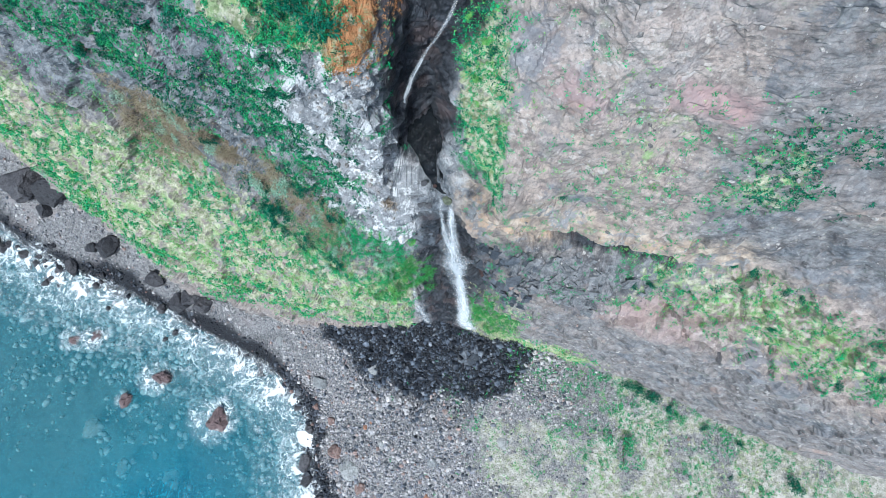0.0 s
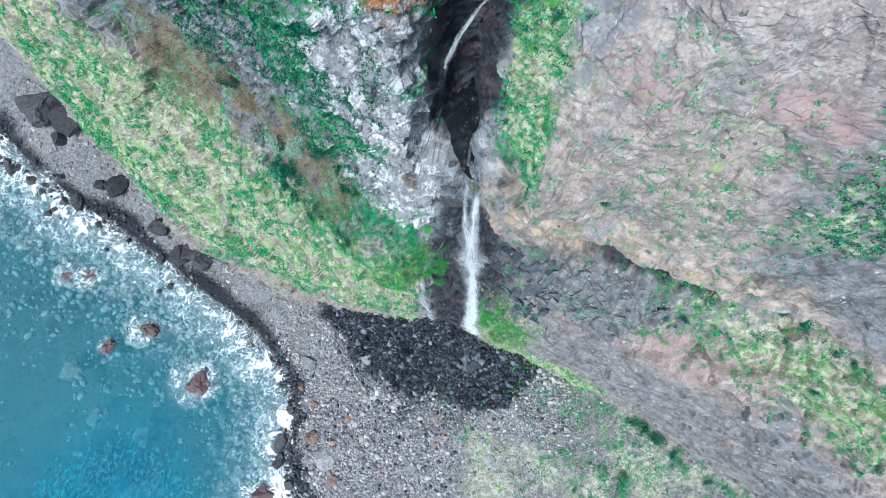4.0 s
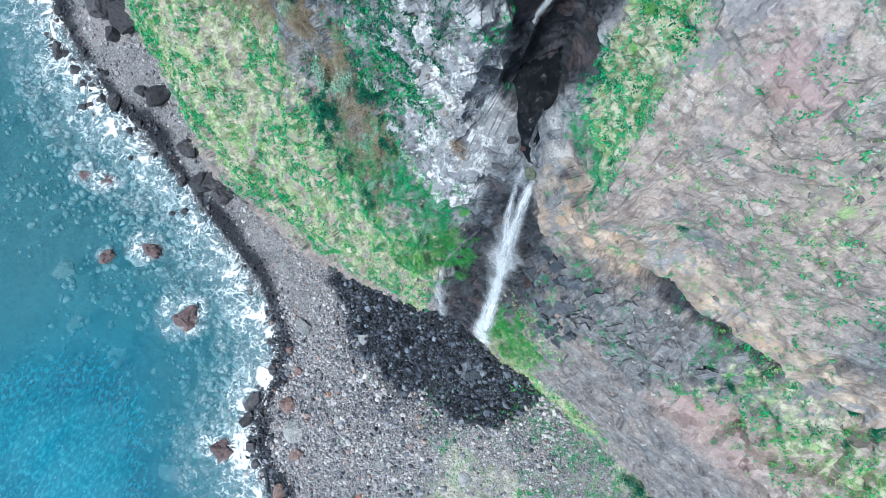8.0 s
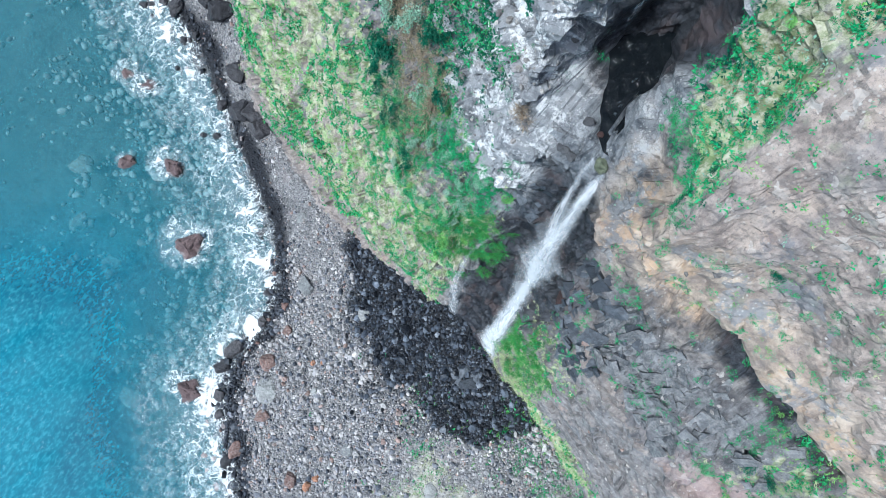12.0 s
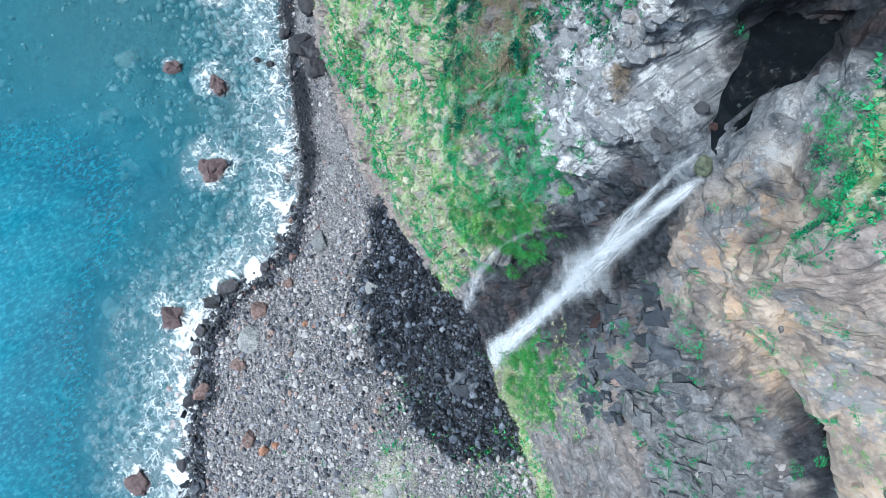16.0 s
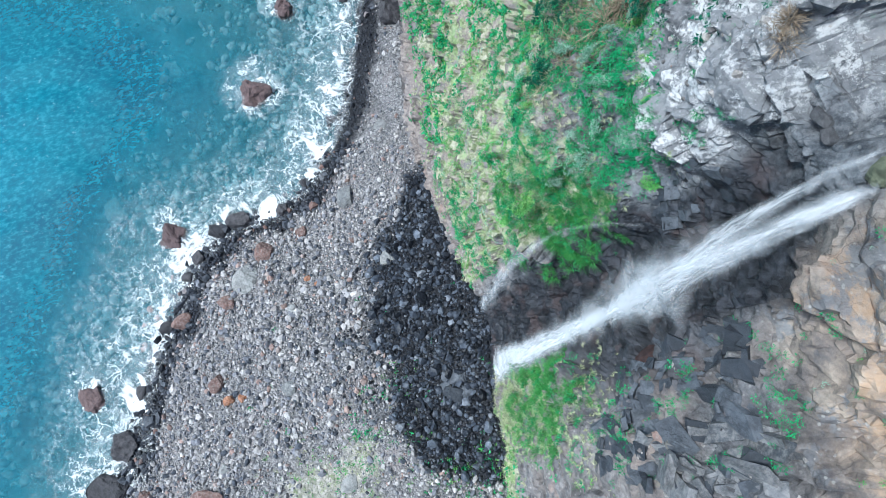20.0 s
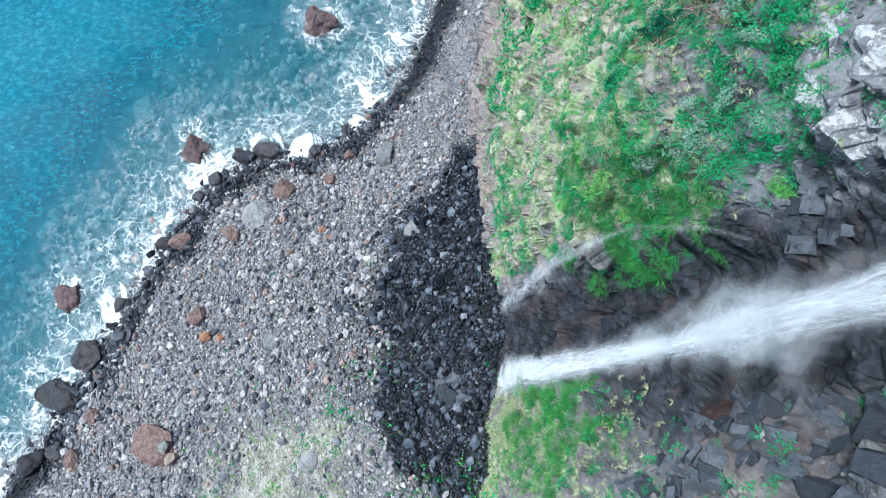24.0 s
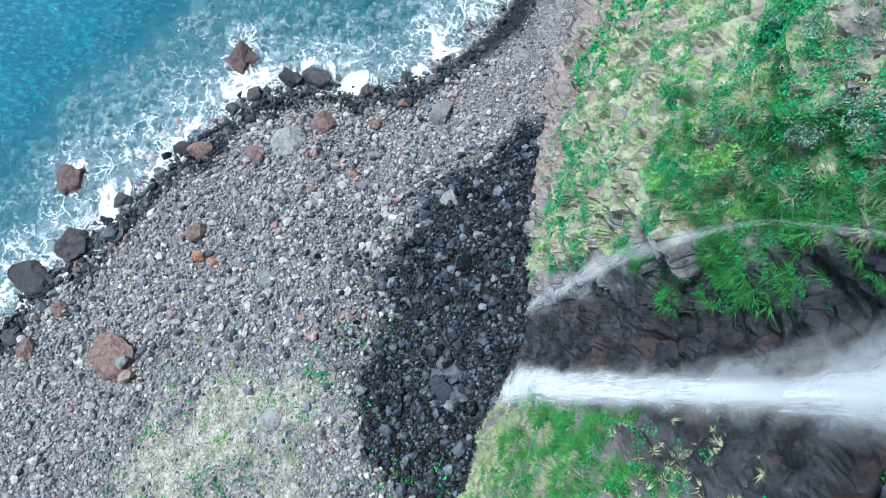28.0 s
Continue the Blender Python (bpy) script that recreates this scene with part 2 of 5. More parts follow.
def stone_material(name, lo, hi, rust=0.12, rough=0.85):
    k = Nodes(name)
    r = k.tree.nodes.new("ShaderNodeNewGeometry").outputs["Random Per Island"]
    r = k.math("FRACT", k.math("ADD", r, k.tree.nodes.new("ShaderNodeObjectInfo").outputs["Random"]))
    c = k.mix(k.band(r, 0.0, 0.9), lo, hi)
    c = k.mix(k.band(k.math("FRACT", k.math("MULTIPLY", r, 7.31)), 1 - rust, 1 - rust * 0.5, 0, 0.75), c, (0.27, 0.14, 0.10))
    c = k.mix(k.band(k.noise(5.0, 5, 0.7), 0.35, 0.7, 0, 0.45), c, (0.42, 0.40, 0.38) if hi[0] > 0.2 else (0.06, 0.06, 0.07))
    c = k.mix(k.band(k.noise(2.2, 6, 0.75), 0.42, 0.62, 0, 0.55), c, tuple(0.45 * v for v in lo))
    n = k.bump(k.noise(2.5, 6, 0.7), 0.7, 0.25)
    return k.done(c, rough, k.bump(k.noise(9.0, 5, 0.7), 0.7, 0.06, n))


def mixed_stone_material(name, tones, rough):
    """Broken stones of several kinds of rock: tones of (share from, colour), one for each stone."""
    k = Nodes(name)
    r = k.tree.nodes.new("ShaderNodeNewGeometry").outputs["Random Per Island"]
    r = k.math("FRACT", k.math("ADD", r, k.tree.nodes.new("ShaderNodeObjectInfo").outputs["Random"]))
    c = tones[0][1]
    for share, tone in tones[1:]:
        c = k.mix(k.band(r, share - 0.03, share + 0.03), c, tone)
    shade = k.band(k.math("FRACT", k.math("MULTIPLY", r, 23.7)), 0.0, 1.0, 0.72, 1.15)
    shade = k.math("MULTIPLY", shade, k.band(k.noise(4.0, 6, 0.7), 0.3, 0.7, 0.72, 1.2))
    tint = k.node("ShaderNodeCombineColor", Red=shade, Green=shade, Blue=shade).outputs[0]
    c = k.mix(1.0, c, tint, "MULTIPLY")
    n = k.bump(k.noise(3.0, 6, 0.7), 0.5, 0.15)
    return k.done(c, rough, k.bump(k.noise(10.0, 5, 0.7), 0.5, 0.04, n))


def leaf_material(name, a, b, c=None):
    k = Nodes(name)
    r = k.tree.nodes.new("ShaderNodeNewGeometry").outputs["Random Per Island"]
    col = k.mix(r, a, b)
    col = k.mix(k.band(k.noise(0.45, 4), 0.4, 0.62, 0, 0.8), col, c or b)
    col = k.mix(k.band(k.noise(1.7, 5, 0.7), 0.35, 0.65, 0, 0.55), col, tuple(0.4 * v for v in a))
    return k.done(col, 0.6, None, 0.25)


def sea_material():
    """Sea water: the deeper, the less of the sea bed comes through. Wave reflections are painted in."""
    k = Nodes("sea_water")
    depth = k.attr("depth")
    ripple = k.noise(1.9, 7, 0.66, (1.0, 0.7, 1.0), 0.3)
    deep = k.mix(k.band(k.noise(0.07, 5, 0.6), 0.35, 0.65), (0.004, 0.12, 0.193), (0.007, 0.178, 0.255))
    deep = k.mix(k.band(depth, 0.2, 6.0), (0.08, 0.35, 0.43), deep)
    chop = k.noise(2.2, 7, 0.68, (1.0, 0.55, 1.0), 0.25)
    swell = k.noise(0.22, 4, 0.55, (1.0, 0.5, 1.0), 0.4)
    # Light and dark of the waves, put into the colour in place of reflections.
    deep = k.mix(k.band(chop, 0.48, 0.64, 0, 0.6), deep, (0.05, 0.31, 0.39))
    deep = k.mix(k.band(chop, 0.52, 0.36, 0, 0.45), deep, (0.002, 0.09, 0.155))
    deep = k.mix(k.band(swell, 0.5, 0.66, 0, 0.15), deep, (0.03, 0.26, 0.34))
    deep = k.mix(k.band(ripple, 0.60, 0.70, 0, 0.5), deep, (0.22, 0.46, 0.52))
    k.done(deep, 0.4, k.bump(chop, 0.35, 0.2), 0.08)
    clear = k.node("ShaderNodeBsdfTransparent", Color=(0.68, 0.92, 0.95))
    murk = k.band(depth, -0.2, 9.0, 0.22, 0.86)
    mixed = k.node("ShaderNodeMixShader", Fac=murk)
    k.tree.links.new(clear.outputs[0], mixed.inputs[1])
    k.tree.links.new(k.shader.outputs[0], mixed.inputs[2])
    k.tree.links.new(mixed.outputs[0], k.out.inputs[0])
    return k.mat


def foam_material():
    """White water: solid at the stones, torn into a net of threads further out."""
    k = Nodes("sea_foam")
    thick = k.attr("foam")
    warp = k.node("ShaderNodeVectorMath")
    warp.operation = "MULTIPLY_ADD"
    k.put(k.node("ShaderNodeTexNoise", Vector=k.where, Scale=0.55, Detail=5.0, Roughness=0.65).outputs["Color"], warp.inputs[0])
    warp.inputs[1].default_value = (3.2, 3.2, 0.0)
    k.put(k.where, warp.inputs[2])
    lace = None
    for scale, wide in ((0.55, 0.075), (1.3, 0.10)):
        v = k.node("ShaderNodeTexVoronoi", Vector=warp.outputs[0], Scale=scale)
        v.feature = "DISTANCE_TO_EDGE"
        net = k.math("MULTIPLY", k.band(v.outputs["Distance"], wide, 0.0), k.band(k.noise(0.5 * scale, 6, 0.7), 0.42, 0.6))
        lace = net if lace is None else k.math("MAXIMUM", lace, net)
    full = k.band(k.math("ADD", thick, k.math("MULTIPLY", k.math("SUBTRACT", k.noise(0.42, 10, 0.66, None, 1.2), 0.5), 2.8)), 0.58, 1.02)
    amount = k.math("MAXIMUM", full, k.math("MULTIPLY", lace, k.band(thick, 0.06, 0.42, 0, 0.8)))
    haze = k.math("MULTIPLY", k.band(thick, 0.10, 0.6, 0, 0.35), k.band(k.noise(1.6, 6, 0.7), 0.35, 0.7))
    amount = k.math("MULTIPLY", k.math("MAXIMUM", amount, haze), k.band(thick, 0.02, 0.2, 0, 0.95))
    k.done((0.84, 0.88, 0.89), 0.6, k.bump(k.noise(4.0, 4), 0.5, 0.15))
    clear = k.node("ShaderNodeBsdfTransparent")
    mixed = k.node("ShaderNodeMixShader", Fac=amount)
    k.tree.links.new(clear.outputs[0], mixed.inputs[1])
    k.tree.links.new(k.shader.outputs[0], mixed.inputs[2])
    k.tree.links.new(mixed.outputs[0], k.out.inputs[0])
    return k.mat


def fall_material(name, density, across=(6.5, 2.2), along=(0.7, 0.16), contrast=2.6):
    """Falling water: white threads along the fall, torn open in places, thin at the edges."""
    k = Nodes(name)
    uv = k.tree.nodes.new("ShaderNodeCombineXYZ")
    k.put(k.attr("across"), uv.inputs[0]), k.put(k.attr("along"), uv.inputs[1]), k.put(k.attr("sheet"), uv.inputs[2])
    layers = []
    for a, b in zip(across, along):
        m = k.node("ShaderNodeMapping", Vector=uv.outputs[0], Scale=(a, b, 1.0)).outputs[0]
        layers.append(k.node("ShaderNodeTexNoise", Vector=m, Scale=1.0, Detail=6.0, Roughness=0.6, Distortion=0.7).outputs["Fac"])
    s = k.math("ADD", k.math("MULTIPLY", layers[0], 0.5), k.math("MULTIPLY", layers[1], 0.5))
    thick = k.math("ADD", k.math("MULTIPLY", k.math("SUBTRACT", s, 0.5), contrast), 0.72)
    amount = k.math("MULTIPLY", k.band(k.math("MULTIPLY", thick, k.attr("body")), 0.10, 0.85), density)
    k.done((0.88, 0.90, 0.92), 0.7, None, 0.2)
    clear = k.node("ShaderNodeBsdfTransparent")
    mixed = k.node("ShaderNodeMixShader", Fac=amount)
    k.tree.links.new(clear.outputs[0], mixed.inputs[1])
    k.tree.links.new(k.shader.outputs[0], mixed.inputs[2])
    k.tree.links.new(mixed.outputs[0], k.out.inputs[0])
    return k.mat


ROCK, SHINGLE, SEA, FOAM = cliff_material(), shingle_material(), sea_material(), foam_material()
PALE_STONE = mixed_stone_material("pale_beach_stone", [(0, (0.08, 0.09, 0.11)), (0.12, (0.20, 0.205, 0.23)), (0.34, (0.33, 0.32, 0.325)), (0.60, (0.44, 0.42, 0.41)), (0.88, (0.53, 0.51, 0.495)), (0.94, (0.35, 0.25, 0.22))], 0.85)
DARK_STONE = mixed_stone_material("wet_dark_stone", [(0, (0.010, 0.012, 0.017)), (0.28, (0.03, 0.036, 0.048)), (0.55, (0.07, 0.082, 0.105)), (0.82, (0.13, 0.15, 0.185)), (0.97, (0.22, 0.235, 0.26))], 0.35)
RED_STONE = stone_material("red_brown_stone", (0.14, 0.08, 0.068), (0.21, 0.12, 0.10), 0.0)
GREY_STONE = stone_material("grey_boulder_stone", (0.075, 0.083, 0.095), (0.205, 0.21, 0.22), 0.0)
SLAB_STONE = stone_material("pale_grey_slab_stone", (0.20, 0.21, 0.215), (0.34, 0.345, 0.335), 0.0)
SHORE_STONE = mixed_stone_material("dark_shore_stone", [(0, (0.022, 0.025, 0.033)), (0.4, (0.05, 0.056, 0.07)), (0.72, (0.095, 0.105, 0.125)), (0.93, (0.20, 0.20, 0.21)), (0.97, (0.20, 0.12, 0.10))], 0.5)
BLACK_STONE = stone_material("black_boulder_stone", (0.03, 0.03, 0.034), (0.09, 0.085, 0.09), 0.0, 0.55)
LEAF = leaf_material("green_leaves", (0.018, 0.22, 0.075), (0.085, 0.50, 0.18), (0.025, 0.36, 0.14))
DEEP_LEAF = leaf_material("dark_green_leaves", (0.003, 0.065, 0.04), (0.009, 0.165, 0.09))
LIME = leaf_material("lime_green_leaves", (0.12, 0.38, 0.07), (0.32, 0.56, 0.18), (0.06, 0.42, 0.10))
STRAW = leaf_material("dry_straw_grass", (0.40, 0.44, 0.25), (0.60, 0.58, 0.40), (0.31, 0.43, 0.19))
SILVER = leaf_material("grey_green_succulents", (0.13, 0.34, 0.22), (0.36, 0.52, 0.40))
TWIG = leaf_material("dry_brown_twigs", (0.22, 0.17, 0.12), (0.46, 0.36, 0.26), (0.30, 0.27, 0.17))
GRASS = leaf_material("long_green_grass", (0.03, 0.21, 0.045), (0.13, 0.41, 0.11), (0.07, 0.33, 0.07))
HEATHER = leaf_material("orange_dry_heather", (0.32, 0.14, 0.05), (0.52, 0.27, 0.12), (0.36, 0.22, 0.10))
RUST_STONE = stone_material("rust_orange_stone", (0.36, 0.15, 0.07), (0.42, 0.19, 0.10), 0.0)
TAN_STONE = stone_material("tan_stone", (0.36, 0.28, 0.22), (0.42, 0.34, 0.26), 0.0)
SEA_STONE = stone_material("wet_reddish_stone", (0.13, 0.085, 0.083), (0.18, 0.12, 0.115), 0.0, 0.6)
PALE_BED = stone_material("sunken_pale_stone", (0.30, 0.21, 0.20), (0.60, 0.45, 0.425), 0.0)
BED_BROWN = stone_material("sunken_brown_stone", (0.30, 0.20, 0.18), (0.40, 0.28, 0.25), 0.0)
DARK_RED = stone_material("dark_red_stone", (0.05, 0.026, 0.022), (0.075, 0.036, 0.03), 0.0)
MOSSY = stone_material("mossy_stone", (0.12, 0.14, 0.09), (0.18, 0.20, 0.13), 0.0, 0.5)
WET_GREY = stone_material("damp_grey_stone", (0.07, 0.07, 0.075), (0.13, 0.13, 0.135), 0.0, 0.6)
RUBBLE = stone_material("weathered_rubble", (0.12, 0.11, 0.11), (0.50, 0.46, 0.43), 0.03)
SLATE = stone_material("blue_black_slate", (0.04, 0.048, 0.06), (0.14, 0.155, 0.178), 0.0, 0.5)
BARK = stone_material("grey_bark", (0.12, 0.09, 0.07), (0.18, 0.14, 0.11), 0.0)

# ---- the lie of the land ----
SHORE = np.array([(-160, 80), (-110, 45), (-75.6, 21), (-64, 14.0), (-52, 9.6), (-43.5, 5.2), (-36.5, 1.4), (-29.8, -1.8), (-24.2, -6.8), (-21.3, -12.5),
                  (-21.6, -17.0), (-19.6, -22.8), (-14, -27), (-9.8, -30.2), (-5.1, -33.4), (-0.6, -36.7), (3.8, -39.6), (20, -54), (45, -74), (90, -105), (200, -170)], float)


def shore_distance(x, y):
    """Metres from the waterline, positive on land."""
    p = np.stack([np.ravel(x), np.ravel(y)], 1)
    best, side = np.full(len(p), 1e9), np.ones(len(p))
    for a, b in zip(SHORE[:-1], SHORE[1:]):
        ab = b - a
        t = np.clip(((p - a) @ ab) / (ab @ ab), 0, 1)
        off = p - a - t[:, None] * ab
        d = np.linalg.norm(off, axis=1)
        s = np.sign(ab[0] * (p[:, 1] - a[1]) - ab[1] * (p[:, 0] - a[0]))
        side = np.where(d < best - 1e-9, s, side)
        best = np.minimum(d, best)
    return (best * side).reshape(np.shape(x))


def beach_height(x, y, rough=True):
    d = shore_distance(x, y)
    z = np.interp(d, (-120, -60, -20, -6, 0, 5, 13, 20, 32, 45, 90), (-22, -14, -5, -1.7, 0.05, 2.0, 4.6, 6.8, 9.8, 10.3, 14))
    if rough:
        p = np.stack([np.ravel(x), np.ravel(y), 0 * np.ravel(x)], 1)
        z = z + ((fbm(p * 0.12, 3, 3) - 0.5) * 1.6 + (fbm(p * 0.9, 3, 5) - 0.5) * 0.5).reshape(np.shape(x)) * np.clip(0.3 + np.abs(d) / 8, 0.3, 1)
    return z


# Profiles of the cliff, from west to east: how far back (y) the face stands at each height (z).
PROFILES = [
    (-150, [(0, 95), (10, 97), (40, 105), (60, 118), (90, 140)]),
    (-72, [(3, 33), (10, 35), (25, 38), (40, 46), (60, 58), (90, 80)]),
    (-52, [(3, 18.5), (10, 20), (22, 24), (35, 31), (43, 36), (60, 42), (90, 60)]),
    (-40, [(4, 9.8), (10, 11), (18, 13.5), (24, 16.6), (34, 22), (39, 25), (42, 29), (60, 33), (90, 46)]),
    (-30, [(5, 6.6), (10, 7.4), (18, 9.6), (25, 14), (33, 19.5), (37, 22), (40, 25), (58, 28), (75, 33), (90, 42)]),
    (-22, [(4, 4.5), (10, 5.4), (20, 8.8), (28, 12), (36, 15.4), (40, 17.5), (42, 19.5), (58, 22), (72, 26), (90, 36)]),
    (-14, [(5, 4.5), (10, 4.6), (22, 5.8), (29, 9.3), (38, 11.4), (41, 15.0), (50, 17.0), (58, 18.4), (68, 19.5), (73, 26), (90, 44)]),
    (-8, [(5, 5), (10, 4.8), (20, 4.6), (31, 6.7), (38, 8.2), (40.5, 10.5), (46, 14.3), (59, 15.8), (68, 16.2), (69.5, 20), (72, 30), (90, 70)]),
    (-5, [(6, 5.2), (20, 5.2), (31, 6.6), (37, 8.2), (39.7, 9.9), (43.6, 10.8), (48.5, 11), (51, 12.6), (59, 14.6), (65.5, 15.3), (68, 17), (70, 30), (90, 75)]),
    (-3.7, [(6, 5.2), (20, 5.6), (31, 7.2), (38, 9.0), (40, 10.2), (43.6, 11.2), (48.5, 11.2), (50.5, 12.0), (51.6, 16.0), (52.4, 17.6), (59, 17.2), (66, 17.4), (68.5, 22), (70, 40), (90, 80)]),
    (-2.6, [(7, 5.2), (20, 6.4), (31, 8.2), (39, 9.4), (40, 10.8), (44, 11.6), (49.5, 11.6), (50.9, 12.9), (51.2, 15.0), (51.5, 19.4), (57, 20.0), (66, 21), (68, 26), (70, 45), (90, 80)]),
    (-1.0, [(8, 5.0), (20, 6.8), (31, 8.8), (40, 10.6), (46, 11.6), (50.3, 12.2), (50.9, 13.5), (51.3, 20.5), (64, 21.0), (66, 24), (69, 45), (90, 80)]),
    (-0.3, [(9, 4.9), (20, 6.6), (30, 8.6), (40, 10.4), (46, 11.5), (50.2, 12.1), (50.9, 13.6), (51.3, 16.4), (52.2, 17.8), (55, 18.8), (60, 20.4), (65, 21.1), (67, 25), (69, 45), (90, 80)]),
    (0.5, [(9, 4.8), (20, 6.5), (30, 8.4), (40, 10.2), (46, 11.4), (50, 12.1), (50.9, 12.9), (51.8, 14.0), (53.5, 15.2), (57, 16.8), (61, 19.6), (65, 21.2), (67, 26), (69, 45), (90, 80)]),
    (1.4, [(9, 4.6), (20, 6.1), (30, 8), (40, 9.8), (46, 11.0), (51, 12.0), (53.5, 13.6), (57, 15.8), (64, 20.2), (67, 24), (69, 45), (90, 80)]),
    (2.6, [(10, 4.2), (20, 5.6), (30, 7.6), (40, 9.3), (46, 9.9), (50, 10.6), (53, 11.8), (56, 14), (58.3, 15.4), (64, 18.5), (67, 22), (69.5, 40), (90, 78)]),
    (4.2, [(10, 3.8), (20, 5), (28, 6.3), (35, 6.9), (40, 8), (42.5, 8), (44.3, 9.7), (50, 10.1), (55.7, 10.4), (58.4, 12.5), (65, 18), (69, 24), (73, 40), (90, 70)]),
    (6, [(10, 3.2), (20, 3.8), (23, 4.4), (37, 5.5), (42, 6.5), (48, 9.4), (54, 11), (60, 13.3), (65, 16.8), (72, 22), (90, 44)]),
    (9.5, [(9, 2.3), (20, 2.6), (36, 4.0), (43, 5.2), (46, 7.5), (48, 9.4), (48.5, 10.8), (48.8, 12.6), (49.4, 12.4), (49.9, 10.3), (52, 10.9), (54.5, 12.1), (60, 12.9), (66, 14.6), (74, 18), (90, 30)]),
    (13.5, [(9, 0.8), (20, 1.8), (36, 3), (43, 4), (45.4, 4.9), (46.9, 8.4), (47.7, 10.6), (47.9, 13.8), (48.6, 13.6), (49.1, 10.0), (49.6, 9.2), (51, 9.8), (57, 11.1), (66, 14.4), (75, 18), (90, 26)]),
    (20, [(8, -1.5), (20, -0.5), (36, 0.5), (41, 1.5), (42.8, 4.8), (45.3, 7.6), (46.2, 9.0), (46.4, 12.0), (47.0, 11.8), (47.5, 8.4), (48.1, 7.6), (52, 8.8), (60, 10.8), (68, 13), (80, 18), (90, 24)]),
    (28.6, [(8, -4.2), (20, -3.2), (36, -2.2), (42, -0.6), (44.2, 2.0), (47, 6.5), (50, 7.5), (60, 9.5), (68, 12), (80, 18), (90, 24)]),
    (45, [(10, -12), (20, -11), (36, -10), (42, -8), (46, -4), (50, 2), (60, 6), (75, 12), (90, 20)]),
    (80, [(10, -23), (40, -19), (50, -9), (60, 0), (75, 8), (90, 15)]),
    (170, [(10, -50), (40, -46), (60, -30), (90, -10)]),
]


def cliff_sheet(xs, rows):
    """Points of the cliff for columns at xs, evenly spaced up each profile: arrays of rows x columns x 3."""
    zf = np.linspace(-3, 90, 900)
    at = np.array([p[0] for p in PROFILES], float)
    table = np.array([np.interp(zf, *zip(*p[1])) for p in PROFILES])
    y = np.array([np.interp(xs, at, table[:, i]) for i in range(900)])
    mid = (xs > -22) & (xs < 30)
    pace = np.hypot(np.diff(zf)[:, None], np.clip(np.diff(y[:, mid], axis=0), -0.4, 0.4)).mean(1)
    run = np.r_[0, np.cumsum(np.convolve(np.pad(pace, 6, "edge"), np.full(13, 1 / 13), "valid"))]
    z = np.interp(np.linspace(0, run[-1], rows), run, zf)
    k = np.interp(z, zf, np.arange(900))
    lo, f = np.minimum(k.astype(int), 898), (k - np.minimum(k.astype(int), 898))[:, None]
    y = y[lo] * (1 - f) + y[lo + 1] * f
    return np.stack([np.broadcast_to(xs, y.shape), y, np.broadcast_to(z[:, None], y.shape)], -1).copy()


def normals_of(g):
    du, dv = np.gradient(g, axis=1), np.gradient(g, axis=0)
    n = np.cross(du, dv)
    return n / np.maximum(np.linalg.norm(n, axis=-1, keepdims=True), 1e-9)


